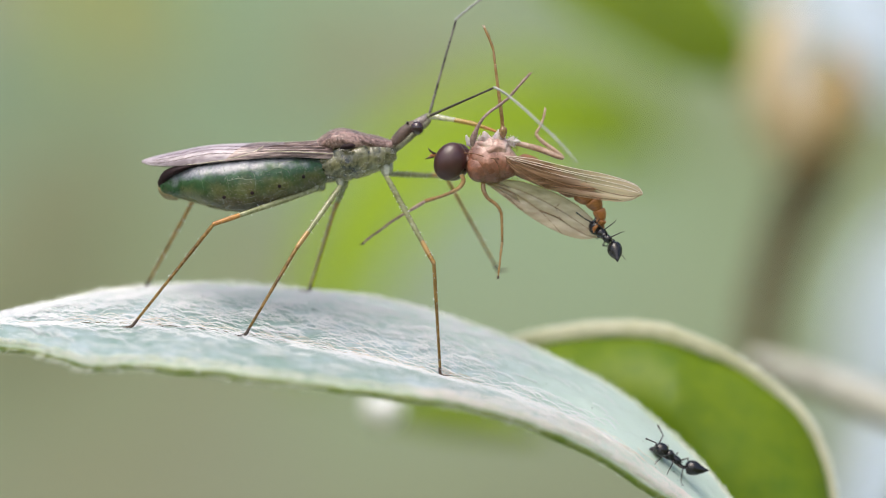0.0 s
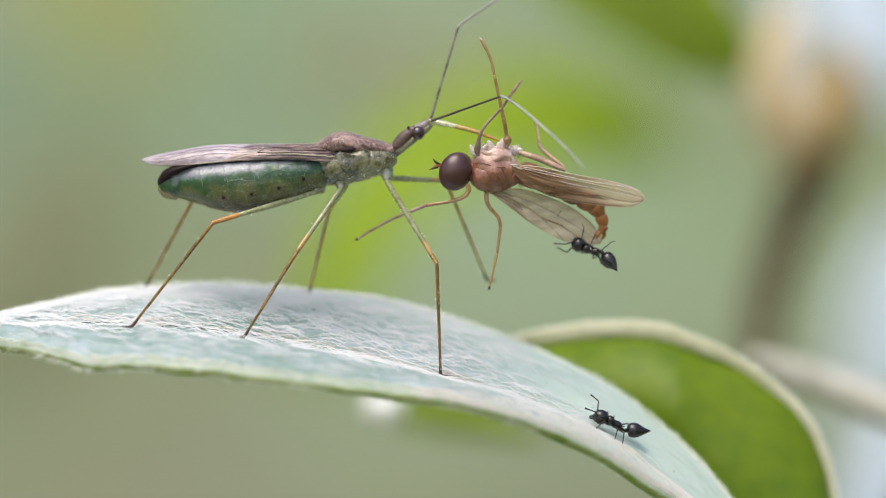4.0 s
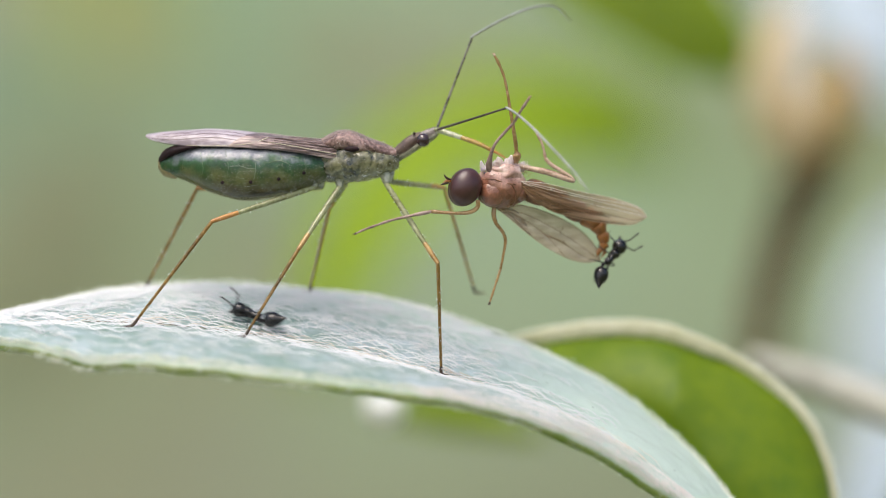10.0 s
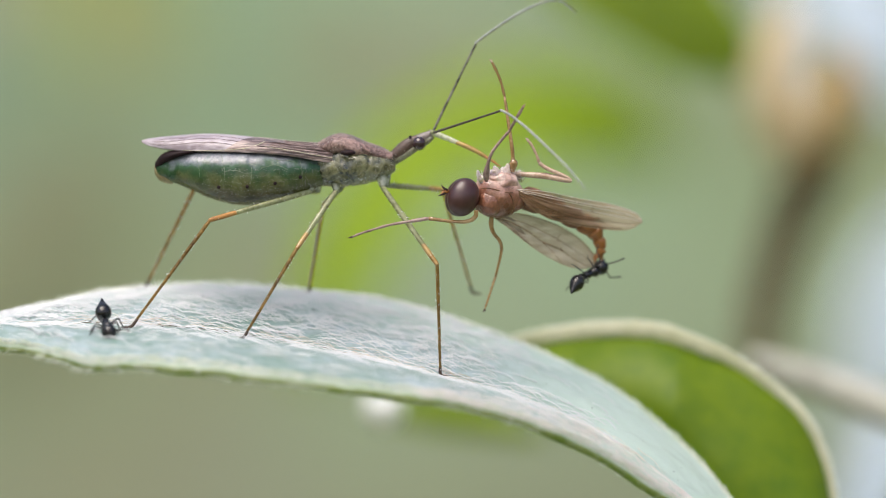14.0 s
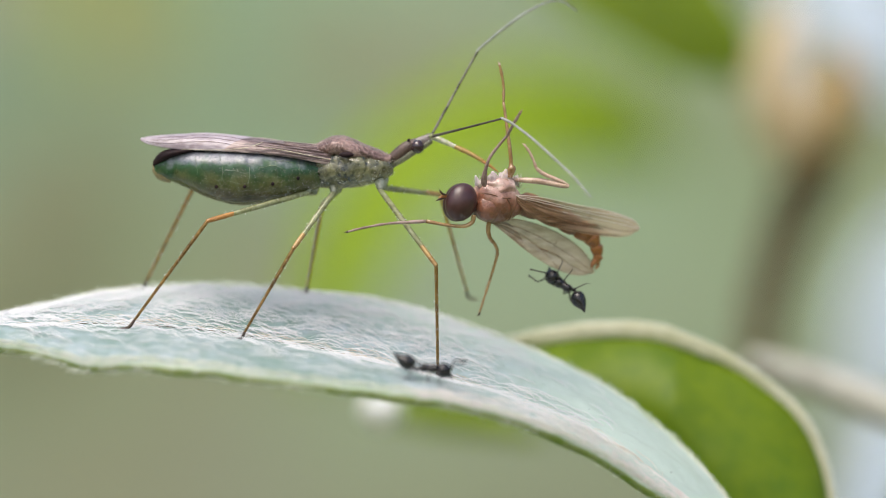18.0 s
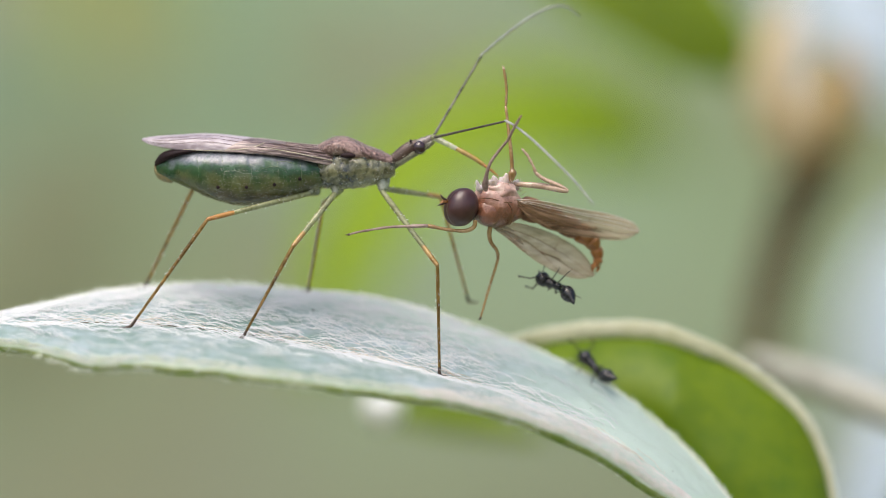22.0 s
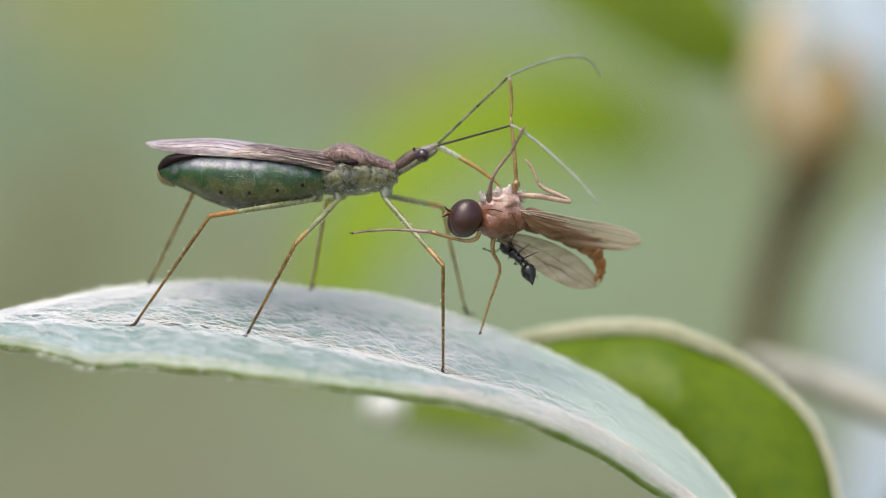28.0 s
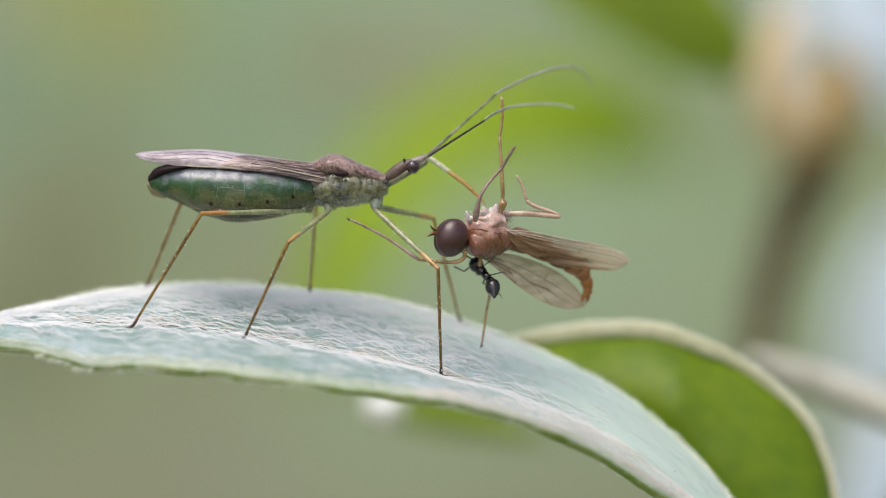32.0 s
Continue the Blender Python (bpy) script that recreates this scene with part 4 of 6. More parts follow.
    mid = part("beak_middle", Form().tube([(5.46, -0.2, 2.41), (5.92, -0.25, 2.23), (6.52, -0.3, 1.96), (7, -0.35, 1.68)], [0.12, 0.13, 0.12, 0.1], 12, 4), BEAK_AMBER, None, "amber middle joint of the beak", o)
    tip = part("beak_tip", Form().tube([(6.94, -0.35, 1.71), (7.42, -0.4, 1.44), (7.85, -0.4, 1.14)], [0.095, 0.075, 0.03], 10, 4), LEG_ORANGE, None, "", o)
    for q in (mid, tip):
        q.parent = beak
        q.location = (0, 0, 0)
    # legs: name, hip, knee, foot, amber thigh or green
    legs = [("hind", (-2.33, -0.9, -0.22), (-7.7, -2.95, -1.75), (-16.4, -1.99, -4.08), -1),
            ("mid", (-0.98, -0.9, -0.2), (-3.08, -3.07, -3.26), (-10.47, -2.2, -4.64), -1),
            ("fore", (1.48, -0.8, 0.0), (4.33, -2.62, -4.14), (-0.09, 0.18, -6.69), 1),
            ("hind", (-1.99, 1, -0.23), (-8.66, 2.4, 0.03), (-16.09, 5.66, -2.07), -1),
            ("mid", (-0.68, 1, 0.01), (-1.74, 2.2, -0.95), (-7.24, 6.42, -2.3), -1),
            ("raised", (1.68, 0.7, 0.11), (4.73, 1.9, -0.1), (1.66, 6.6, -2.33), 1)]
    base = np.array((-4.65, 1.8, 3.35))
    rng = np.random.RandomState(2)
    for kind, hip, knee, foot, way in legs:
        foot = np.array(foot) - base
        hip, knee = np.array(hip), np.array(knee)
        axis = knee - hip
        inward = math.copysign(1, -hip[1])
        part("hip", Form().tube([hip + np.array((-0.05, 0.3 * inward, 0.5)), hip + np.array((-0.02, 0.12 * inward, 0.22)), hip + np.array((0, 0, 0.02)), hip + np.array((0, 0, -0.08))], [0.3, 0.22, 0.15, 0.06], 14, 4), HIP_PALE, bug, "pale hip joint")
        thigh = Form().tube([hip, hip + axis * 0.15, hip + axis * 0.5, hip + axis * 0.78], [0.13, 0.15, 0.142, 0.12], 12, 4)
        femur = part("femur", thigh, LEG_GREEN, bug, "pale green thigh", hip)
        lower = Form().tube([hip + axis * 0.74, hip + axis * 0.84, hip + axis * 0.95, knee, knee + axis / np.linalg.norm(axis) * 0.07], [0.122, 0.136, 0.124, 0.112, 0.065], 12, 4)
        tip = part("knee", lower, LEG_ORANGE if kind == "hind" else KNEE_AMBER, None, "orange knee" if kind == "hind" else "amber knee", hip)
        tip.parent = femur
        tip.location = (0, 0, 0)
        shin_axis = foot - knee
        shin = Form().tube([knee, knee + shin_axis * 0.08, knee + shin_axis * 0.5, knee + shin_axis * 0.93], [0.085, 0.102, 0.086, 0.072], 10, 4)
        # far mid and raised shins get the paler, lit copy of the amber
        backlit = kind != "hind" and hip[1] > 0
        tibia = part("tibia", shin, BACKLIT_AMBER if backlit else LEG_AMBER, bug, "thin amber shin, painted paler as if lit through" if backlit else "thin amber shin", knee)
        ahead = np.array((0.42 * way, -0.05, -0.02))
        toe = Form().tube([knee + shin_axis * 0.92, knee + shin_axis * 0.985, foot + ahead * 0.45, foot + ahead], [0.074, 0.088, 0.066, 0.045], 8, 3)
        for s in (-1, 1):
            toe.tube([foot + ahead, foot + ahead * 1.25 + np.array((0, 0.05 * s, 0.03)), foot + ahead * 1.45 + np.array((0, 0.1 * s, -0.05))], [0.02, 0.016, 0.004], 5, 2)
        tarsus = part("tarsus", toe, TARSUS, None, "dark foot with two claws", knee)
        tarsus.parent = tibia
        tarsus.location = (0, 0, 0)
        for host, a, v, r0, many in ((femur, hip, axis, 0.14, 46 if kind == "fore" else 26), (tibia, knee, shin_axis, 0.086, 60 if kind == "fore" else 34)):
            f = Form()
            u = v / np.linalg.norm(v)
            for k in range(many):
                d = rng.normal(size=3)
                d -= u * d.dot(u)
                d /= np.linalg.norm(d)
                p = a + v * rng.uniform(0.08, 0.94) + d * r0 * 0.85
                f.tube([p, p + d * 0.05 + u * 0.02, p + d * rng.uniform(0.08, 0.15) + u * 0.05], [0.014, 0.012, 0.012 if k % 2 else 0.004], 4, 1)
            b = part("bristles", f, BRISTLE, None, "short glinting bristles", hip if host is femur else knee, "stuff")
            b.parent = host
            b.location = (0, 0, 0)
        LEG_JOINTS.append((kind, femur, tibia, hip, knee, foot))
    # feelers
    feelers = []
    for root, bend, knots, end in (((4.17, 0.2, 2.96), (6.5, 0.8, 7.73), ((7.59, 1.4, 8.54), (8.97, 2.2, 9.43), (10.26, 3, 9.98), (11.13, 3.6, 9.98)), (11.88, 4.1, 9.39)),
                                   ((4.17, -0.2, 2.89), (7.78, -3.8, 4.01), ((8.3, -4.6, 3.69), (9.14, -5.8, 2.95), (10.18, -7, 1.89), (11.22, -8, 0.76)), (12.02, -8.7, -0.31))):
        r, e = np.array(root), np.array(bend)
        f = Form()
        ax = e - r
        f.tube([r, r + ax * 0.03, r + ax * 0.5, e], [0.05, 0.075, 0.062, 0.058], 10, 6)
        scape = part("feeler_base", f, FEELER_SPECKLED if root[1] > 0 else FEELER_DARK, bug, "dark speckled basal joint of the feeler", r)
        whip = part("feeler_whip", Form().tube([e - ax * 0.012, e, *knots, end], [0.052, 0.066, 0.068, 0.068, 0.064, 0.058, 0.04], 8, 5), FEELER_GREY, bug, "grey drooping end of the feeler", e)
        feelers.append((scape, whip, r, e, np.array(end)))
    return bug, beak, feelers


BUG, BEAK, FEELERS = build_bug()


# ---------------------------------------------------------------- dead fly (its own space: millimetres from the middle of the thorax)
def film_wing(lead, trail, n=14, wave=0.03):
    a, b = smooth_path(lead, 8), smooth_path(trail, 8)
    rows = []
    for i, (p, q) in enumerate(zip(a, b)):
        rows.append([p + (q - p) * t + np.array((0, wave * math.sin(t * 19 + i * 0.05), 0)) for t in np.linspace(0, 1, n)])
    return np.array(rows)


def beaded(pts, radii):
    """A jointed foot: swellings along a path."""
    rows = smooth_path([(*p, r) for p, r in zip(pts, radii)], 8)
    rad = [q[3] * (0.78 + 0.32 * abs(math.sin(k * 0.42))) for k, q in enumerate(rows)]
    return Form().tube(rows[:, :3], rad, 9, 1)


def build_fly():
    fly = thing("dead_fly", (3.46, 1, 3.22), "dead brown fly with clear wings held by the bug's beak", "insect")
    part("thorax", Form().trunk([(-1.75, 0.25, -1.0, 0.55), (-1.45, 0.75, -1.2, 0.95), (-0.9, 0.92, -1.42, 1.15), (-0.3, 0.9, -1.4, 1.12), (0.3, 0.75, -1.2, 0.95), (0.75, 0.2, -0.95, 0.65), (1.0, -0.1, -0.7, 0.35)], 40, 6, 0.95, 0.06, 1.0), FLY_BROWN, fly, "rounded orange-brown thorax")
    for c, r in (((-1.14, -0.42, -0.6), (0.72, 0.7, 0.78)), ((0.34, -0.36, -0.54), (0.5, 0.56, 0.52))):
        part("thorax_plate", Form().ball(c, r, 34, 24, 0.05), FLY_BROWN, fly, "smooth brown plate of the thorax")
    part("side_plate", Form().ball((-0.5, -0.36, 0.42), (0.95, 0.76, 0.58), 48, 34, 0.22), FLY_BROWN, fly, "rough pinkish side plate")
    for c, r in (((-1.58, -0.3, 0.66), (0.22, 0.3, 0.24)), ((-0.97, -0.4, 1.02), (0.34, 0.36, 0.24)), ((-0.2, -0.25, 1.08), (0.4, 0.4, 0.26)), ((0.58, -0.25, 0.93), (0.42, 0.3, 0.15))):
        part("leg_socket", Form().ball((c[0], c[1], c[2] - 0.06), [q * 0.82 for q in r], 30, 22, 0.7), FLY_PINK, fly, "whitish leg socket")
    rng = np.random.RandomState(12)
    tuft = Form()
    for k in range(300):
        p = np.array((rng.uniform(-1.7, 0.75), rng.uniform(-0.85, 0.5), rng.uniform(0.55, 1.0)))
        d = np.array((rng.normal(0, 0.4), rng.normal(-0.2, 0.3), 1.0))
        d /= np.linalg.norm(d)
        strand(tuft, p, d, np.array((1.0, 0.0, 0.0)), rng.uniform(0.1, 0.34), 0.011, 0.03)
    for foot, tip, r in (((-1.75, -0.4, 0.69), (-1.92, -0.5, 1.08), 0.2), ((-0.79, -0.5, 0.81), (-0.99, -0.6, 1.32), 0.4), ((-0.23, -0.5, 0.81), (-0.17, -0.5, 1.45), 0.38), ((0.46, -0.3, 0.75), (0.63, -0.3, 1.11), 0.34)):
        p, q = np.array(foot), np.array(tip)
        part("coxal_flap", Form().tube([p - (q - p) * 0.3, p, p * 0.4 + q * 0.6, q], [r * 0.8, r * 0.75, r * 0.5, 0.05], 12, 3, 0.7), FLY_PINK, fly, "pinkish white pointed flap at the leg socket")
    part("white_tufts", tuft, FLY_PINK, fly, "whitish hair tufts at the leg sockets", kind="stuff")
    bristly = Form()
    for k in range(120):
        a, x = rng.uniform(0, 2 * math.pi), rng.uniform(-1.5, 0.9)
        p = np.array((x, math.cos(a) * (1.12 - 0.3 * abs(x + 0.5)), -0.25 + math.sin(a) * (1.12 - 0.3 * abs(x + 0.5))))
        d = np.array((rng.uniform(-0.2, 0.8), math.cos(a), math.sin(a)))
        d /= np.linalg.norm(d)
        bristly.tube([p, p + d * 0.14, p + d * rng.uniform(0.25, 0.45) + np.array((0.06, 0, 0))], [0.011, 0.009, 0.003], 4, 1)
    part("bristles", bristly, FLY_VEIN, fly, "fine brown bristles on the thorax", kind="stuff")
    for path in (((-1.98, -1.12, 0.12), (-1.35, -1.16, 0.09), (-0.68, -1.12, -0.09), (-0.14, -1.08, -0.12)), ((-0.36, -1.12, -0.12), (-0.14, -1.08, -0.48), (-0.03, -0.95, -0.96), (-0.09, -0.7, -1.32))):
        part("seam", Form().tube(path, 0.03, 6, 4), FLY_DARK, fly)
    part("neck", Form().tube([(-2.08, 0, -0.33), (-1.59, 0, -0.33)], [0.3, 0.42], 12, 1), FLY_BROWN, fly)
    part("face", Form().ball((-2.76, 0, -0.24), (0.5, 0.55, 0.75), 20, 14), FLY_ORANGE, fly, "orange face between the eyes")
    for c in ((-2.66, -0.42, -0.2), (-2.4, 0.5, -0.2)):
        eye = Form().ball((c[0] - 0.05, c[1], c[2] - 0.14), (0.87, 0.72, 1.02), 44, 32)
        eye.v = [(x + 0.13 * (z - c[2] + 0.14), y, z) for x, y, z in eye.v]
        part("compound_eye", eye, FLY_EYE, fly, "large maroon compound eye")
    mouth = Form()
    mouth.tube([(-3.45, -0.1, 0), (-3.71, -0.1, -0.06), (-3.9, -0.1, -0.21)], [0.12, 0.09, 0.03], 8, 3)
    part("mouth", mouth, FLY_ORANGE, fly, "short orange mouthparts")
    for p, q, e in (((-3.5, -0.15, 0.03), (-3.75, -0.2, 0.15), (-3.9, -0.25, 0.33)), ((-3.58, -0.1, -0.12), (-3.83, -0.15, -0.18), (-4.07, -0.2, -0.27))):
        part("feeler", Form().tube([p, q, e], [0.06, 0.06, 0.015], 8, 3), TARSUS, fly)
    # abdomen, bent down at the end
    chain = [(0.88, -0.1, -0.33), (2.07, -0.25, -0.72), (3.2, -0.3, -1.2), (4.15, -0.3, -1.62), (4.91, -0.25, -2.05), (5.28, -0.15, -2.6), (5.48, -0.1, -3.12), (5.3, 0, -3.52)]
    rad = [0.62, 0.6, 0.56, 0.54, 0.48, 0.34, 0.28, 0.17]
    for k in range(len(chain) - 1):
        p, q = np.array(chain[k]), np.array(chain[k + 1])
        r, s = rad[k], rad[k + 1]
        d = q - p
        f = Form().tube([p - d * 0.06, p + d * 0.15, p + d * 0.7, p + d * 1.04], [r * 0.7, r * 1.02, s * 1.08, s * 0.7], 20, 4)
        part("abdomen_ring", f, FLY_DARK if k < 3 else FLY_RUST if k < 5 else FLY_ORANGE, fly, "dark brown abdomen ring" if k < 3 else "rusty brown abdomen ring" if k < 5 else "orange tail ring")
    claspers = Form()
    claspers.tube([(5.36, 0, -3.37), (5.12, -0.1, -3.61), (5.06, -0.1, -3.85)], [0.16, 0.13, 0.03], 10, 3)
    claspers.tube([(5.5, 0.1, -3.37), (5.53, 0.1, -3.67), (5.37, 0.1, -3.88)], [0.14, 0.1, 0.03], 10, 3)
    part("claspers", claspers, FLY_ORANGE, fly)
    # wings: leading and trailing edges from root to tip
    w1 = film_wing([(0.14, -0.95, 0.06), (1.52, -1.15, -0.03), (3.12, -1.2, -0.36), (4.78, -1.1, -0.6), (6.33, -0.9, -0.9), (7.24, -0.8, -1.26), (7.59, -0.75, -1.66)],
                   [(0.23, -0.95, -0.24), (0.97, -0.9, -0.96), (2.29, -0.85, -1.57), (3.98, -0.85, -1.93), (5.55, -0.8, -2.11), (6.81, -0.75, -2.11), (7.56, -0.75, -1.75)])
    w2 = film_wing([(-0.68, 0, -1.35), (0.56, 0.1, -1.2), (2.06, 0.2, -1.51), (3.5, 0.3, -2.05), (4.72, 0.35, -2.83), (5.29, 0.4, -3.55), (5.45, 0.4, -4.03)],
                   [(-0.75, 0, -1.45), (-0.03, 0, -1.93), (1.03, 0.05, -2.71), (2.2, 0.15, -3.43), (3.54, 0.25, -4.03), (4.56, 0.35, -4.21), (5.39, 0.4, -4.09)])
    for w, lab, film in ((w1, "brown-tinted wing along the abdomen", FLY_WING_BROWN), (w2, "clear beige-tinted wing hanging below", FLY_WING)):
        wing = part("wing", Form().grid(w), film, fly, lab)
        n, k = w.shape[0] - 1, w.shape[1] - 1
        # brown pigment of the wing's base, running out in a point along the trailing edge
        rows_in = int(n * (0.85 if film is FLY_WING_BROWN else 0.4))
        stain = []
        for i in range(rows_in):
            first = 0.1 + 0.9 * (i / (rows_in - 1)) ** 1.4
            stain.append([w[i, 0] + (w[i, -1] - w[i, 0]) * (first + (0.97 - first) * t) - np.array((0, 0.03, 0)) for t in np.linspace(0, 1, 9)])
        base = part("wing_base", Form().grid(stain), FLY_WING_STAIN, None, "dark brown stained base of the wing")
        base.parent = wing

        def on(u, v):
            return w[min(int(u * n), n), min(int(round(v * k)), k)] + np.array((0, -0.02, 0))
        runs = [([(0, 0), (0.2, 0), (0.4, 0), (0.6, 0), (0.8, 0), (0.95, 0), (1, 0.5)], 0.026), ([(0.02, 0.1), (0.2, 0.12), (0.45, 0.12), (0.7, 0.1), (0.86, 0.02)], 0.03),
                ([(0.04, 0.2), (0.25, 0.25), (0.5, 0.25), (0.75, 0.24), (0.97, 0.25)], 0.028), ([(0.05, 0.3), (0.28, 0.38), (0.52, 0.4), (0.78, 0.42), (0.98, 0.5)], 0.026),
                ([(0.52, 0.4), (0.6, 0.58), (0.8, 0.66), (0.96, 0.75)], 0.024), ([(0.05, 0.45), (0.25, 0.6), (0.45, 0.68), (0.62, 0.9), (0.66, 1)], 0.026),
                ([(0.45, 0.68), (0.55, 0.62), (0.6, 0.58)], 0.05), ([(0.5, 0.25), (0.51, 0.33), (0.52, 0.4)], 0.026), ([(0.04, 0.6), (0.2, 0.82), (0.36, 1)], 0.022),
                ([(0, 1), (0.2, 1), (0.4, 1), (0.6, 1), (0.8, 1), (1, 1)], 0.009), ([(0.1, 0.12), (0.11, 0.25), (0.12, 0.34)], 0.024)]
        for run, r in runs if film is FLY_WING_BROWN else runs[:1] + runs[3:]:
            v = part("vein", Form().tube([on(*q) for q in run], r * 0.72, 5, 4), FLY_VEIN_PALE if film is FLY_WING_BROWN and run[0][0] < 0.055 and run[0][1] < 0.4 else FLY_VEIN, None)
            v.parent = wing
    # legs, each one stiff piece with joints of its own look
    limbs = {}
    specs = {"up": (FLY_LEG, [(0.04, -0.6, 1.0), (0.06, -0.75, 1.45), (0.03, -0.75, 1.68), (0.0, -0.75, 2.1), (-0.1, -0.7, 3.0), (-0.22, -0.6, 4.03), (-0.33, -0.5, 5.0), (-0.42, -0.4, 5.7), (-0.62, -0.4, 6.3), (-0.9, -0.4, 6.9)], [0.12, 0.27, 0.13, 0.125, 0.115, 0.1, 0.085, 0.085, 0.09, 0.09]),
             "crossing": (FLY_LEG_GREY, [(-1.57, -0.9, 0.54), (-1.57, -1, 0.96), (-1.41, -1, 1.69), (-1.11, -0.9, 2.29), (-0.55, -0.8, 2.89), (-0.1, -0.8, 3.37), (0.45, -0.8, 4.02), (1.0, -0.8, 4.62)], [0.12, 0.21, 0.11, 0.095, 0.09, 0.085, 0.09, 0.095]),
             "folded": (FLY_LEG_PALE, [(0.02, -0.2, 0.93), (0.72, -0.3, 0.9), (1.98, -0.4, 0.84), (3.08, -0.5, 0.66), (3.37, -0.5, 0.63), (3.01, -0.5, 0.87), (2.1, -0.5, 1.26), (1.68, -0.5, 1.57), (1.52, -0.5, 1.99), (1.26, -0.5, 2.47), (1.03, -0.5, 2.74)], [0.15, 0.16, 0.2, 0.18, 0.1, 0.12, 0.13, 0.11, 0.085, 0.085, 0.08]),
             "back": (FLY_LEG, [(-2.1, -0.7, -1.02), (-2.09, -0.6, -1.38), (-2.47, -0.4, -1.63), (-3.17, 0.1, -1.63), (-4.17, 0.7, -1.48), (-5.33, 1.2, -1.66), (-6.18, 1.5, -1.81), (-7.03, 1.8, -2.05), (-7.64, 1.9, -2.23), (-8.09, 2, -2.41)], [0.14, 0.14, 0.13, 0.1, 0.13, 0.09, 0.085, 0.075, 0.075, 0.06]),
             "down": (FLY_LEG, [(-0.92, -0.1, -1.32), (-1.02, -0.2, -1.75), (-0.93, -0.3, -2.23), (-0.58, -0.3, -2.71), (-0.45, -0.3, -3.19), (-0.58, -0.3, -3.85), (-0.8, -0.3, -4.7), (-1.13, -0.3, -5.6), (-1.45, -0.3, -6.47)], [0.15, 0.15, 0.12, 0.11, 0.1, 0.085, 0.08, 0.07, 0.06])}
    for key, (m, pts, r) in specs.items():
        o = pts[0]
        cut = 4 if key == "back" else len(pts) * 2 // 3
        joint = pts[cut]
        r = [q * 0.85 for q in r]
        leg = part("leg", Form().tube(pts[:cut + 1], r[:cut + 1], 10, 5), m, fly, "", o)
        shin = part("tarsus", beaded(pts[cut:], r[cut:]), m if key in ("folded", "down") else FLY_LEG_GREY if key in ("crossing", "back") else FLY_LEG, None, "jointed foot", joint)
        foot = Form().ball(pts[-1], (0.075, 0.075, 0.075), 8, 6)
        d = (np.array(pts[-1]) - np.array(pts[-2]))
        d /= np.linalg.norm(d)
        for s in (-1, 1):
            foot.tube([np.array(pts[-1]), np.array(pts[-1]) + d * 0.14 + np.array((0.06 * s, 0.02, 0.02))], [0.05, 0.02], 6, 1)
        claw = part("claws", foot, FLY_LEG_PALE if key in ("folded", "up", "crossing") else TARSUS, None, "", joint)
        claw.parent = shin
        shin.parent = leg
        claw.location = (0, 0, 0)
        shin.location = (np.array(joint) - np.array(o)) * MM
        rng = np.random.RandomState(len(pts))
        pp = smooth_path(pts, 5)
        for host, pivot, i0, i1 in ((leg, o, 4, cut * 5), (shin, joint, cut * 5, len(pp) - 1)):
            hair = Form()
            for k in range(32):
                i = rng.randint(i0, i1)
                d = rng.normal(size=3)
                d /= np.linalg.norm(d)
                hair.tube([pp[i] + d * 0.05, pp[i] + d * 0.16], [0.009, 0.004], 4, 1)
            h = part("bristles", hair, FLY_VEIN, None, "", pivot, "stuff")
            h.parent = host
            h.location = (0, 0, 0)
        limbs[key] = (leg, np.array(o), np.array(pts[-1]), shin, np.array(joint))
    return fly, limbs


FLY, FLY_LEGS = build_fly()


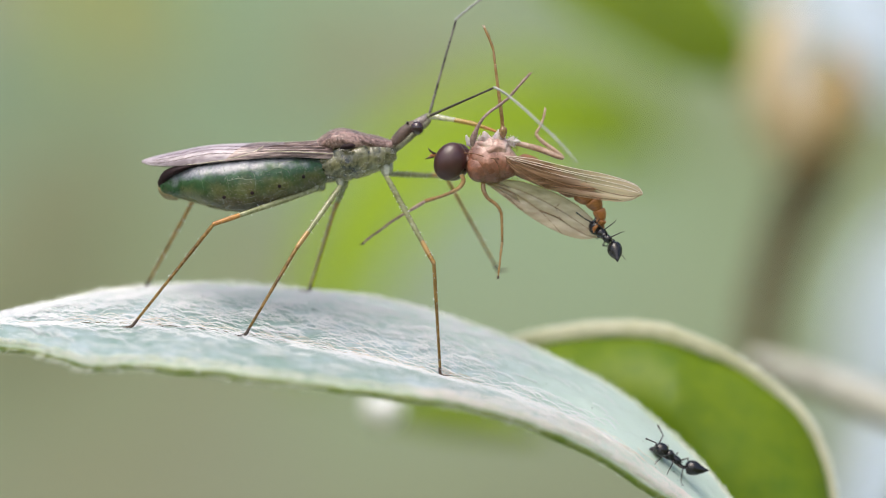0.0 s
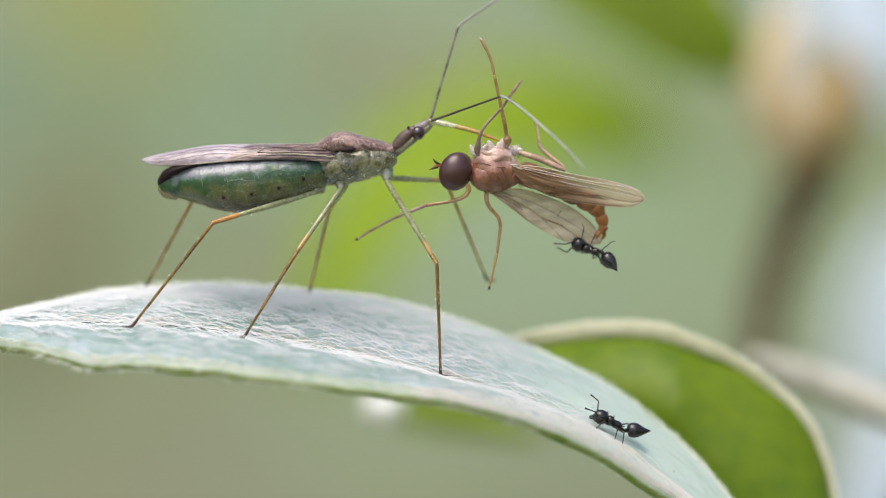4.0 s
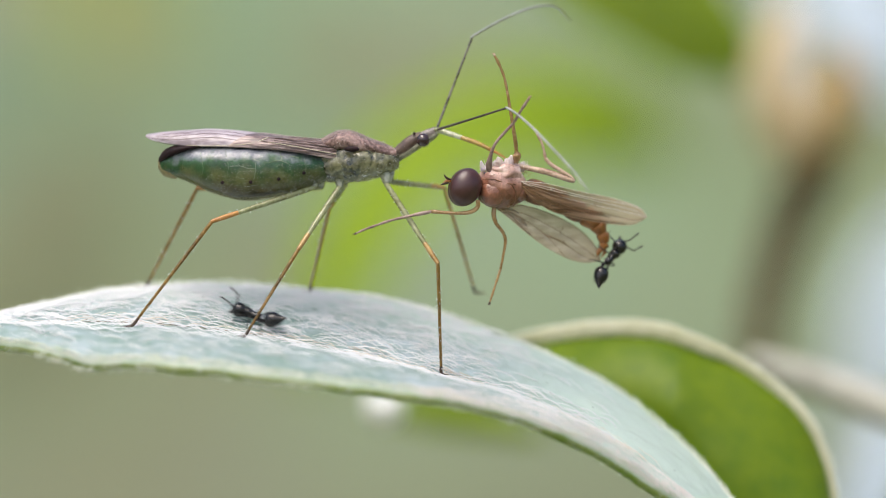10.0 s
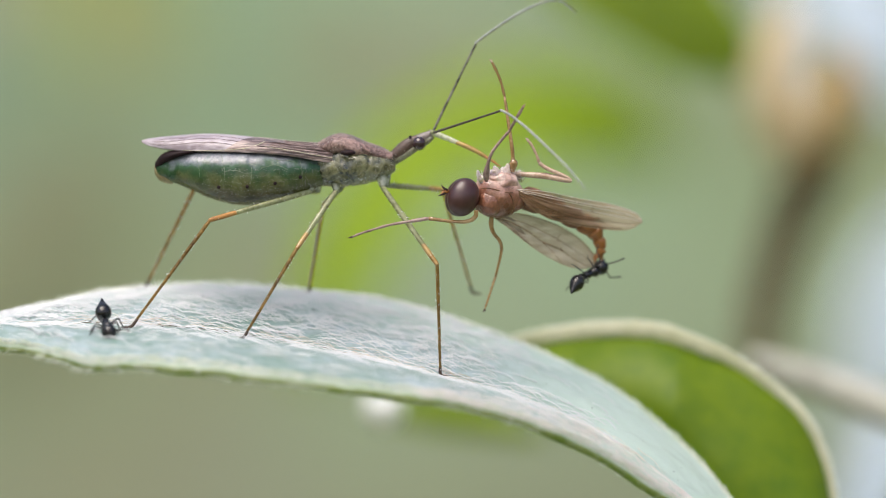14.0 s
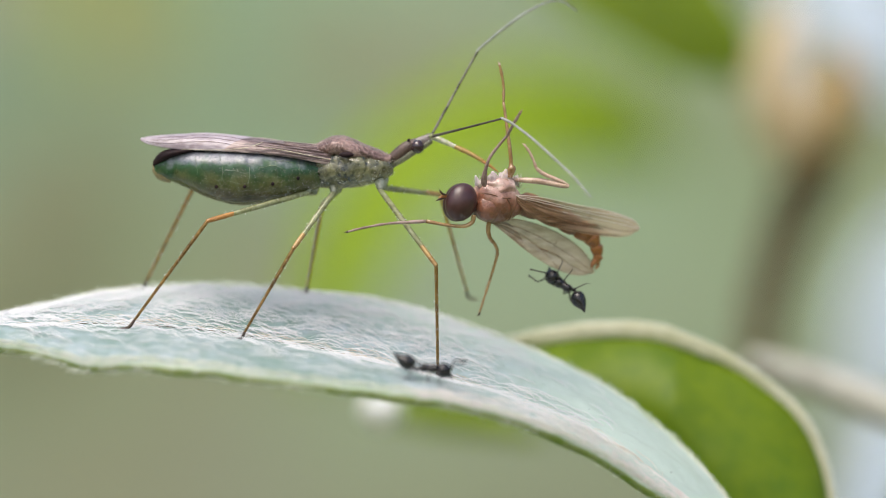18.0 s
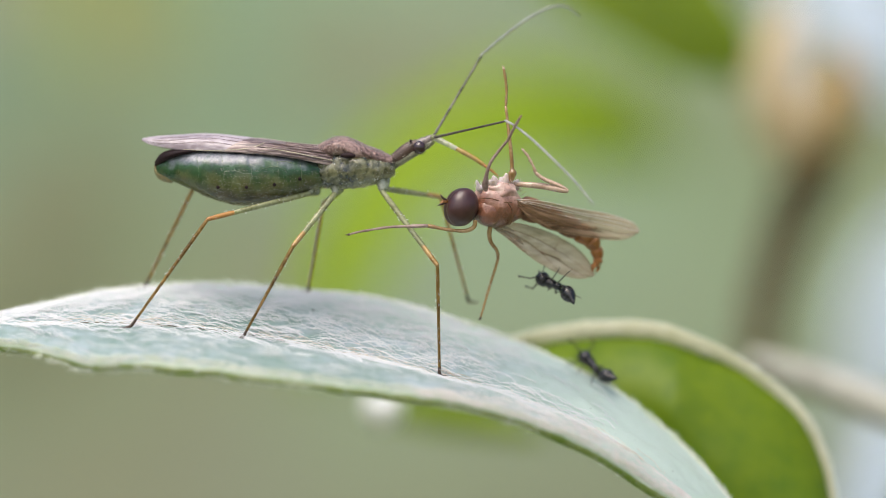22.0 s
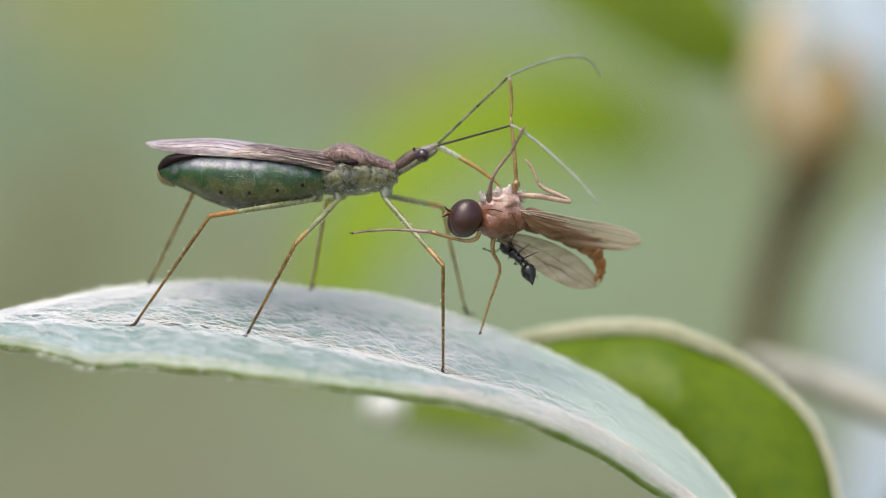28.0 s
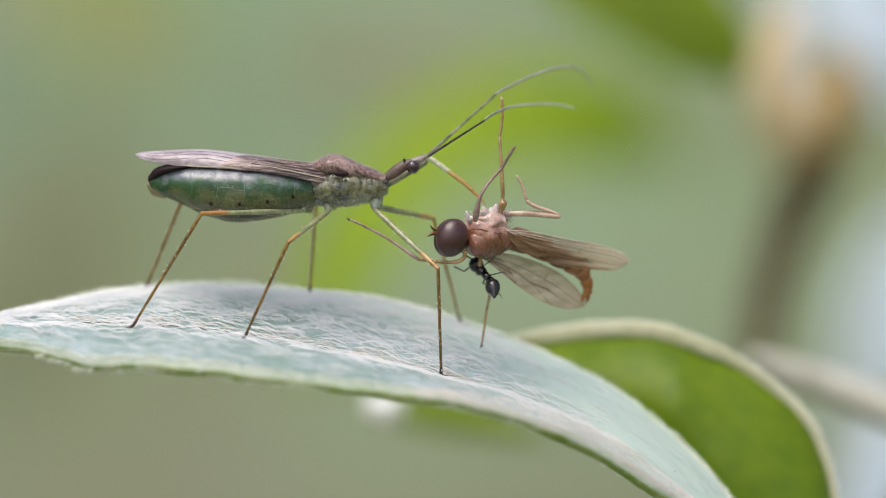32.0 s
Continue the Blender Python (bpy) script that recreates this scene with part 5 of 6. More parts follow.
# ---------------------------------------------------------------- ants (own space: head towards +x, back towards +z)
def build_ant(label):
    ant = thing("ant", (0, 0, 0), label, "ant", "black ants")
    ant.scale = (0.96, 1.1, 1.1)
    part("head", Form().tube([(0.62, 0, 0.5), (0.7, 0, 0.52), (0.92, 0, 0.54), (1.15, 0, 0.5), (1.32, 0, 0.42), (1.42, 0, 0.38)], [0.1, 0.27, 0.36, 0.34, 0.22, 0.08], 20, 5), ANT_BLACK, ant, "round glossy black head")
    for s in (-1, 1):
        part("eye", Form().ball((1.05, 0.3 * s, 0.6), 0.07, 10, 8), ANT_LEG, ant)
        part("jaw", Form().tube([(1.36, 0.1 * s, 0.36), (1.5, 0.1 * s, 0.3), (1.56, 0.02 * s, 0.28)], [0.06, 0.05, 0.015], 8, 3), ANT_LEG, ant)
    part("thorax", Form().tube([(-0.32, 0, 0.42), (-0.25, 0, 0.45), (-0.05, 0, 0.5), (0.2, 0, 0.52), (0.45, 0, 0.55), (0.6, 0, 0.52), (0.68, 0, 0.5)], [0.06, 0.17, 0.2, 0.18, 0.26, 0.2, 0.09], 18, 5), ANT_BLACK, ant)
    part("spines", Form().tube([(-0.22, 0.1, 0.55), (-0.42, 0.14, 0.66)], [0.04, 0.01], 6, 1).tube([(-0.22, -0.1, 0.55), (-0.42, -0.14, 0.66)], [0.04, 0.01], 6, 1), ANT_BLACK, ant)
    waist = Form().ball((-0.42, 0, 0.36), (0.13, 0.1, 0.11), 12, 8)
    waist.ball((-0.62, 0, 0.4), (0.11, 0.11, 0.11), 12, 8)
    part("waist", waist, ANT_BLACK, ant, "two-knobbed waist")
    part("gaster", Form().tube([(-0.66, 0, 0.46), (-0.76, 0, 0.52), (-1.0, 0, 0.6), (-1.28, 0, 0.68), (-1.58, 0, 0.8), (-1.86, 0, 0.95)], [0.1, 0.31, 0.37, 0.31, 0.16, 0.02], 22, 6, 1.08), ANT_BLACK, ant, "glossy heart-shaped pointed gaster")
    legs, feelers = [], []
    for i, (x, sweep) in enumerate(((0.42, 0.55), (0.15, -0.1), (-0.1, -0.75))):
        for s in (-1, 1):
            o = np.array((x, 0.12 * s, 0.38))
            k = o + np.array((sweep * 0.6, 0.42 * s, 0.22))
            f = o + np.array((sweep * 1.0, 0.68 * s, -0.34))
            t = f + np.array((sweep * 0.3, 0.16 * s, -0.04))
            leg = part("leg", Form().tube([o, o + (k - o) * 0.3, k], [0.035, 0.048, 0.03], 8, 3).tube([k, k + (f - k) * 0.6, f, t], [0.03, 0.03, 0.02, 0.012], 8, 3), ANT_LEG, ant, "", o)
            legs.append((leg, o, (i + (s > 0)) % 2, s))
    for s in (-1, 1):
        o = np.array((1.25, 0.14 * s, 0.58))
        e = o + np.array((0.2, 0.36 * s, 0.42))
        t = e + np.array((0.62, 0.05 * s, 0.12))
        f = Form().tube([o, e], [0.04, 0.035], 8, 1).tube([e, e + (t - e) * 0.6, t], [0.03, 0.032, 0.045], 8, 3)
        feelers.append((part("feeler", f, ANT_LEG, ant, "", o), o, s))
    return ant, legs, feelers


ANT_PREY, PREY_LEGS, PREY_FEELERS = build_ant("small black ant clinging to the dead fly")
ANT_LEAF, WALK_LEGS, WALK_FEELERS = build_ant("small black ant walking over the hairy leaf")


# ---------------------------------------------------------------- movement
def turn_between(a, b):
    return Vector(a).rotation_difference(Vector(b)).to_matrix().to_4x4()


def placed(origin, turn):
    return Matrix.Translation(Vector(origin) * MM) @ turn


def at_time(rows, t):
    """The pose at a time between keyed rows, near enough for joints."""
    for (t0, m0), (t1, m1) in zip(rows, rows[1:]):
        if t0 <= t <= t1:
            return m0.lerp(m1, (t - t0) / (t1 - t0))
    return rows[-1][1]


SWAY = [
    (0, -0.045, -0.045),
    (1, 0, 0),
    (2, 0, 0),
    (3, -0.045, -0.045),
    (3.5, -0.045, -0.045),
    (5.5, 0, 0),
    (6, 0, 0),
    (7, 0, 0),
    (8, -0.045, -0.045),
    (8.5, 0, 0),
    (9, 0.093, 0.048),
    (9.5, 0.138, 0.048),
    (10, 0, 0),
    (10.5, -0.045, -0.045),
    (11, -0.045, -0.045),
    (12, 0.048, 0),
    (13, 0, 0),
    (14, -0.045, -0.045),
    (14.5, -0.045, -0.045),
    (16.5, -0.09, -0.045),
    (17, -0.09, -0.045),
    (18, -0.183, -0.09),
    (19, -0.183, -0.09),
    (20, -0.183, -0.09),
    (21, -0.135, -0.09),
    (22, -0.09, -0.045),
    (23, -0.09, -0.045),
    (24, -0.045, 0),
    (25, -0.045, -0.045),
    (25.5, 0, 0),
    (27.5, 0.093, 0.048),
    (28, 0.093, 0.048),
    (29, 0.093, 0.048),
    (30, 0.048, 0),
    (31, 0, -0.045),
    (32, 0, -0.045),
]
BUG_ROWS = [
    (0, -4.492, 3.7, -7.388),
    (1, -4.461, 3.638, -7.026),
    (2, -4.466, 3.575, -6.759),
    (3, -4.508, 3.536, -6.453),
    (3.5, -4.512, 3.515, -6.225),
    (5.5, -4.458, 3.506, -4.47),
    (6, -4.484, 3.488, -3.066),
    (7, -4.498, 3.484, -1.97),
    (8, -4.516, 3.447, -1.505),
    (8.5, -4.48, 3.478, -0.692),
    (9, -4.441, 3.515, -0.347),
    (9.5, -4.375, 3.569, 0.069),
    (10, -4.521, 3.505, 0.412),
    (10.5, -4.658, 3.419, 0.023),
    (11, -4.659, 3.397, 0.083),
    (12, -4.611, 3.398, -0.014),
    (13, -4.65, 3.351, 0),
    (14, -4.71, 3.308, -0.033),
    (14.5, -4.718, 3.262, -0.031),
    (16.5, -4.774, 3.23, 0.968),
    (17, -4.783, 3.24, 1.021),
    (18, -4.839, 3.194, 1.102),
    (19, -4.84, 3.172, 1.167),
    (20, -4.84, 3.165, 1.162),
    (21, -4.795, 3.165, 1.162),
    (22, -4.75, 3.15, 1.235),
    (23, -4.701, 3.136, 0.813),
    (24, -4.671, 3.033, 1.169),
    (25, -4.693, 2.95, 1.403),
    (25.5, -4.644, 2.951, 1.313),
    (27.5, -4.584, 2.863, 1.92),
    (28, -4.604, 2.778, 2.093),
    (29, -4.719, 2.598, 2.366),
    (30, -4.905, 2.438, 2.098),
    (31, -5.072, 2.306, 2.028),
    (32, -5.128, 2.177, 2.088),
]
FLY_ROWS = [
    (0, 3.104, 4.901, 2.103, 0),
    (1, 3.166, 4.764, 1.985, 6.221),
    (2, 3.197, 4.642, 1.673, 6.971),
    (3, 3.227, 4.518, 1.07, 9.531),
    (3.5, 3.227, 4.471, 0.738, 9.988),
    (5.5, 3.411, 4.194, 0.624, 14.832),
    (6, 3.473, 4.01, 0.983, 18.127),
    (7, 3.52, 3.78, 1.209, 20.7),
    (8, 3.55, 3.688, 1.493, 21.117),
    (8.5, 3.596, 3.673, 1.612, 21.04),
    (9, 3.657, 3.658, 1.59, 20.724),
    (9.5, 3.657, 3.612, 1.471, 20.801),
    (10, 3.595, 3.566, 1.322, 20.564),
    (10.5, 3.502, 3.52, 1.176, 20.342),
    (11, 3.456, 3.504, 1.012, 19.807),
    (12, 3.488, 3.442, 0.693, 20.376),
    (13, 3.472, 3.259, 0, 22),
    (14, 3.411, 3.105, -0.411, 22.812),
    (14.5, 3.366, 3.044, -0.518, 22.865),
    (16.5, 3.366, 2.905, 0.242, 23.319),
    (17, 3.351, 2.889, 0.243, 23.337),
    (18, 3.289, 2.812, 0.218, 23.071),
    (19, 3.273, 2.735, -0.002, 23.444),
    (20, 3.273, 2.674, -0.174, 24.075),
    (21, 3.305, 2.598, -0.575, 24.83),
    (22, 3.321, 2.583, -0.482, 24.542),
    (23, 3.366, 2.613, -0.163, 24.106),
    (24, 3.426, 2.49, 0.046, 25.064),
    (25, 3.426, 2.366, 0.046, 25.064),
    (25.5, 3.456, 2.351, 0.05, 25.027),
    (27.5, 3.55, 2.12, -0.316, 25.248),
    (28, 3.503, 1.997, -0.674, 25.391),
    (29, 3.35, 1.659, -0.815, 25.196),
    (30, 3.104, 1.398, -0.525, 24.261),
    (31, 2.873, 1.137, -0.412, 24.189),
    (32, 2.782, 0.952, -0.392, 24.482),
]
RAISED_FOOT = [
    (0, 3.009, -1.198),
    (3, 2.579, -1.566),
    (6, 2.057, -2.119),
    (9, 1.781, -2.395),
    (13, 1.658, -2.334),
    (19, 1.351, -2.764),
    (23, 1.413, -2.917),
    (28, 1.259, -3.501),
    (30, 1.105, -3.746),
    (32, 0.952, -4.023),
]
FEELER_FAR = [
    (0, 0.725, 2, 12.358, 5.844, 5.567, 14.166),
    (3, 0.847, 2.308, 11.978, 6.005, 5.944, 13.511),
    (6, 1.031, 3.145, 11.619, 6.328, 6.684, 12.931),
    (9, 1.454, 2.648, 11.447, 6.719, 6.332, 12.363),
    (11, 1.632, 2, 11.33, 6.915, 5.558, 12.575),
    (13, 1.843, 2, 11.058, 7.213, 5.261, 12.715),
    (16.5, 1.873, 2, 10.847, 7.21, 5.156, 12.801),
    (19, 1.943, 3.312, 10.503, 7.298, 6.212, 12.849),
    (21, 2.034, 3.397, 10.445, 7.334, 6.402, 12.796),
    (22.1, 2.095, 3.377, 10.414, 7.427, 6.435, 12.613),
    (23, 2.608, 3.076, 10.191, 8.016, 6.665, 10.228),
    (25, 3.446, 2, 9.49, 8.33, 5.916, 9.44),
    (28, 3.595, 2, 9.306, 8.525, 6.206, 9.383),
    (29.5, 3.368, 3.222, 8.709, 8.818, 6.757, 8.541),
    (30.5, 3.153, 2.987, 8.55, 8.596, 6.532, 8.657),
    (31, 3.204, 2.135, 8.525, 8.249, 6.196, 8.862),
    (32, 2.916, 3.498, 8.383, 8.039, 7.466, 8.963),
]
FEELER_NEAR = [
    (0, 2.71, -2.048, 8.517, 6.958, -7.14, 4.414),
    (3, 2.98, -1.883, 8.135, 7.255, -6.949, 4.037),
    (6, 3.369, -1.752, 7.692, 7.639, -6.818, 3.6),
    (9, 3.457, -1.853, 7.54, 7.643, -6.692, 3.104),
    (13, 3.128, -1.998, 7.357, 7.374, -6.89, 3.043),
    (19, 3.158, -1.912, 6.823, 7.737, -6.484, 2.52),
    (23, 3.368, -1.819, 6.796, 7.859, -6.311, 2.317),
    (28, 3.608, -1.67, 6.531, 8.028, -6.525, 2.373),
    (29.5, 3.549, -1.626, 5.935, 8.046, -5.931, 1.292),
    (30, 3.279, -1.759, 6.022, 7.847, -6.739, 2.196),
    (30.5, 2.981, -1.816, 6.349, 7.949, -7.238, 3.887),
    (31, 3.044, -1.423, 6.865, 7.289, -7.878, 6.094),
    (31.5, 3.172, -0.748, 7.36, 7.097, -7.431, 6.717),
    (32, 2.2, -2.1, 6.79, 6.75, -8.3, 7.25),
]
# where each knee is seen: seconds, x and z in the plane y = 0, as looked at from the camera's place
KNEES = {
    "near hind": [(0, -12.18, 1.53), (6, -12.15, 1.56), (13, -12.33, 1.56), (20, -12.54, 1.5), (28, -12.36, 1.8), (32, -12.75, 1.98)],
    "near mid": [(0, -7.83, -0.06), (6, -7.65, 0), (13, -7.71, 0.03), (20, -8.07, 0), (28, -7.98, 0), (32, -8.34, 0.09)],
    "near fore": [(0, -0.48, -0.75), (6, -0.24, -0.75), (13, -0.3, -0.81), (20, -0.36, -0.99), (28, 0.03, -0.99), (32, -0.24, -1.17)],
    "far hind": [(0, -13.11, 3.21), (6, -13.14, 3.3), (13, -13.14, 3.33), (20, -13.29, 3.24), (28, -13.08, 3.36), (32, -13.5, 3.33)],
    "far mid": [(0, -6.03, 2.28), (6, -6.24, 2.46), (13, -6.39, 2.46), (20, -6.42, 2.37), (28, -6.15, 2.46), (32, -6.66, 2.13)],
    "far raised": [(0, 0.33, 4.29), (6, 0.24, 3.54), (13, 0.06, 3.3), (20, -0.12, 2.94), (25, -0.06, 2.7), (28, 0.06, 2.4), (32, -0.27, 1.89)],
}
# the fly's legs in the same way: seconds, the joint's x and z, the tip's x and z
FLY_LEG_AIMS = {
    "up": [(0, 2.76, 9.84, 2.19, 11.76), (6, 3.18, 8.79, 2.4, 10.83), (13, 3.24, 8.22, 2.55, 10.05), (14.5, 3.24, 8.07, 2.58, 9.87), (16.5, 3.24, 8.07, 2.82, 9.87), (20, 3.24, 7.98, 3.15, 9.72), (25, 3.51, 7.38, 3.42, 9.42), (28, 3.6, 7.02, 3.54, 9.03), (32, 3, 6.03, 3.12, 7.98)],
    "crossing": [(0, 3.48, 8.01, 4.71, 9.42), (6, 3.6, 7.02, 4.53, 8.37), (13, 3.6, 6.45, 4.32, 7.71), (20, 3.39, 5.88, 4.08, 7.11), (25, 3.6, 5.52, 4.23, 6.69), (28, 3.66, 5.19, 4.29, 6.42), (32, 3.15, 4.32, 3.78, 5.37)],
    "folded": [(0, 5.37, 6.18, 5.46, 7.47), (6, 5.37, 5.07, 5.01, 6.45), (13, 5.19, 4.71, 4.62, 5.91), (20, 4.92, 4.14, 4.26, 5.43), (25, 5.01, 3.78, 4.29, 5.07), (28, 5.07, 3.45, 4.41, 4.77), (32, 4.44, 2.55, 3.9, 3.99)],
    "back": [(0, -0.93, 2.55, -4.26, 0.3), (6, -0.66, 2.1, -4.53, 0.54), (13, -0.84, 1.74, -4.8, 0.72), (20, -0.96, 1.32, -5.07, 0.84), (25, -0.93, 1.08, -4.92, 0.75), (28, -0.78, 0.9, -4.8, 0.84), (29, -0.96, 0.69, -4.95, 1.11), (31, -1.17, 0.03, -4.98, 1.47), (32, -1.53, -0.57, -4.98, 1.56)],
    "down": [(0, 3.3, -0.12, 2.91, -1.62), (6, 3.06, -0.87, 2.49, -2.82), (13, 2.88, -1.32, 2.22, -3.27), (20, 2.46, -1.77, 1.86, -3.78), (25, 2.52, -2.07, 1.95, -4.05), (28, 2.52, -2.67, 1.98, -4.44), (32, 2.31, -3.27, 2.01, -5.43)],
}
PREY_ANT_ROWS = [
    (0, 9.167, 0.88, 0.795, -117.661, -37.038, 132.273),
    (1, 9.176, 1.54, 0.481, -97.383, -42.635, 121.94),
    (2, 8.731, 1.507, 0.475, -136.232, -27.921, 150.295),
    (3, 8.492, 1.714, 0.237, -141.312, -21.388, 154.477),
    (3.5, 8.402, 1.74, 0.275, -139.301, -23.587, 152.251),
    (5.5, 8.347, 2.111, -0.044, -144.064, -22.216, 161.706),
    (6, 8.675, 2.442, -0.388, -118.936, -36.166, 133.081),
    (6.5, 8.47, 2.642, -0.685, -76.031, -48.329, 120.164),
    (7, 8.266, 2.841, -0.983, -24.059, -49.485, 96.661),
    (7.5, 8.227, 2.876, -0.932, 33.29, -54.86, 77.315),
    (8, 8.188, 2.912, -0.881, 89.07, -47.837, 59.753),
    (9, 8.246, 2.725, -0.623, 114.884, -55.297, 38.693),
    (10, 8.466, 2.753, -0.372, 125.405, -49.096, 32.584),
    (11, 7.902, 2.527, -1.047, 125.851, -46.546, 33.116),
    (12, 7.701, 2.417, -1.082, 136.447, -35.428, 24.415),
    (13, 7.503, 2.556, -1.25, 129.592, -39.186, 32.069),
    (14, 7.398, 2.609, -1.014, 132.928, -23.96, 39.095),
    (14.5, 7.222, 2.653, -1.241, 118.381, -30.794, 51.545),
    (15.167, 7.386, 2.746, -1.57, 84.437, -46.833, 50.419),
    (15.833, 7.551, 2.839, -1.899, 36.483, -59.641, 66.874),
    (16.5, 7.715, 2.932, -2.228, -25.562, -58.826, 98.537),
    (17, 7.829, 2.787, -2.056, -65.018, -58.246, 113.766),
    (18, 6.956, 2.305, -1.719, -135.926, -35.925, 155.058),
    (19, 6.816, 2.315, -1.563, -140.529, -27.776, 158.005),
    (20, 6.248, 2.106, -1.419, -133.117, -28.158, 145.336),
    (21, 6.334, 2.143, -1.363, -129.68, -31.955, 143.328),
    (22, 6.414, 2.206, -1.602, -133.482, -22.275, 139.893),
    (23, 6.392, 2.107, -1.271, -133.48, -32.799, 149.481),
    (24, 6.463, 2.128, -1.302, -134.675, -37.53, 154.049),
    (25, 6.19, 2.018, -1.314, -135.02, -38.195, 154.877),
    (25.5, 6.148, 2.009, -1.257, -129.774, -31.266, 142.922),
    (27.5, 4.683, 1.234, -0.324, -133.716, -42.844, 155.16),
    (28, 4.471, 1.165, -0.27, -126.341, -41.533, 145.069),
    (29, 3.437, 0.761, -0.523, -137.48, -38.53, 158.614),
    (30, 2.981, 0.659, -0.668, -125.014, -43.101, 144.271),
    (31, 2.888, 0.738, -1.027, -114.498, -39.831, 130.682),
    (32, 2.752, 0.704, -1.236, -112.174, -37.063, 127.396),
]
LEAF_ANT_ROWS = [
    (0, 12.168, 1.549, -11.662, -28.12, -31.487, 180),
    (0.5, 11.53, 0.903, -11.466, -34.694, -28.964, -163.283),
    (1, 11.486, 0.822, -11.479, -37.102, -25.563, -158.46),
    (1.5, 11.381, 0.903, -11.351, -40.168, -22.935, -155.886),
    (2, 10.873, 1.01, -10.987, -28.1, -20.194, 180),
    (2.5, 10.342, 0.856, -10.632, -36.733, -19.98, -166.036),
    (3, 9.866, 0.442, -10.527, -35.196, -19.483, -158.949),
    (3.5, 9.497, 0.614, -10.18, -33.444, -24.096, -167.89),
    (5.5, 7.423, 1.029, -8.94, -29.96, -10.347, -159.242),
    (6, 6.838, 0.661, -8.846, -31.885, 1.695, -136.054),
    (6.3, 5.729, -0.945, -8.684, 4.262, -22.289, -176.619),
    (6.6, 4.995, -0.246, -8.452, -8.212, -21.665, -136.95),
    (7, 5.213, 0, -8.572, -15.057, 20.012, -70.26),
    (7.3, 5.468, 0.098, -8.609, 10.039, 37.217, -43.888),
    (7.6, 4.519, 0, -8.303, -23.957, -4.06, -133.198),
    (8, 1.822, -1.517, -7.329, 6.474, -16.965, 176.104),
    (8.5, -0.951, -2.048, -6.579, 2.375, -14.451, 179.407),
    (9, -5.828, -6.453, -5.823, -16.022, -5.349, -178.466),
    (9.3, -6.487, -6.741, -5.839, -15.166, -8.476, 172.288),
    (9.6, -7.651, -2.374, -5.105, 6.475, -3.766, 101.573),
    (10, -10.076, 1.003, -4.037, -23.471, -17.406, 162.401),
    (10.3, -13.175, 1.493, -3.425, -25.963, -8.898, 176.307),
    (10.6, -15.894, 1.216, -3.434, -21.568, 0.222, -175.088),
    (11, -18.358, -3.773, -4.399, -6.61, 28.369, -113.025),
    (11.5, -17.648, -3.674, -4.442, -3.305, 36.576, -86.352),
    (12, -17.648, -3.674, -4.442, -3.305, 36.576, -86.352),
    (13, -17.757, -3.562, -4.416, -1.968, 34.813, -78.803),
    (13.5, -17.761, -3.321, -4.383, -2.372, 32.547, -78.272),
    (14, -17.746, -3.357, -4.381, -1.953, 29.541, -75.692),
    (14.5, -16.925, -3.671, -4.441, 5.143, 22.509, -41.376),
    (15.5, -14.704, -4.865, -4.553, 16.531, 1.782, -14.471),
    (16.5, -12.243, -5.793, -4.892, 12.063, 10.99, -17.667),
    (16.8, -10.381, -6.027, -5.173, 15.693, 7.384, -12.932),
    (17.1, -7.326, -7.308, -5.905, 17.903, 10.904, -6.503),
    (17.5, -3.739, -7.324, -6.379, 17.195, 11.605, -0.438),
    (18, -1.01, -6.55, -6.69, 15.241, 10.394, 4.814),
    (18.4, 0.295, -6.378, -6.972, 10.778, 16.964, -1.821),
    (18.8, 3.52, -6.038, -7.923, 15.486, 22.641, -3.912),
    (19.2, 4.714, -0.868, -8.292, -10.366, 18.502, -18.322),
    (19.6, 8.447, -1.678, -9.813, -16.861, 21.315, -31.287),
    (20, 10.503, 0.54, -10.764, -23.859, 25.785, -78.626),
    (20.2, 9.912, 0.39, -10.56, -40.457, -0.111, -129.905),
    (20.4, 9.732, 0.98, -10.077, -32.505, -28.481, -173.098),
    (20.7, 10.848, 2.592, -10.043, 28.017, -25.961, 96.888),
    (21, 10.989, 2.959, -9.964, 36.081, -21.818, 79.846),
    (21.2, 10.119, 3.333, -9.145, 32.181, -25.37, 84.91),
    (21.5, 9.19, 3.937, -8.374, 14.075, -29.433, 117.976),
    (21.8, 8.44, 5.191, -7.374, 12.37, -31.961, 118.378),
    (22.1, 7.666, 6.115, -6.656, -1.192, -31.141, 140.616),
    (22.4, 5.448, 6.623, -5.517, -13.034, -25.42, 165.675),
    (22.7, 2.863, 6.851, -4.459, -23.634, -15.906, -171.161),
    (23, 3.329, 6.818, -4.638, -28.146, 0.93, -135.497),
    (23.3, 3.686, 6.555, -4.868, -21.086, 17.687, -96.681),
    (23.7, 3.529, 6.216, -4.933, -9.478, 25.156, -66.059),
    (24, 3.56, 6.8, -4.73, -2.268, 27.989, -51.065),
    (24.4, 3.739, 6.668, -4.846, 5.966, 27.01, -32.283),
    (24.8, 4.731, 6.696, -5.21, 12.689, 24.853, -14.594),
    (25.2, 7.114, 6.424, -6.284, 12.515, 28.583, -18.938),
    (25.5, 8.704, 6.183, -7.122, 10.094, 31.405, -19.7),
    (26, 10.912, 5.475, -8.717, -1.349, 39.448, -38.857),
    (26.5, 12.66, 3.47, -10.966, -17.091, 40.542, -56.302),
    (27, 14.134, 2.209, -12.992, -32.76, 42.879, -78.646),
    (27.4, 16.508, 2.366, -15.478, -43.17, 26.931, -83.02),
    (32, 16.508, 2.366, -15.478, -43.17, 26.931, -83.02),
]


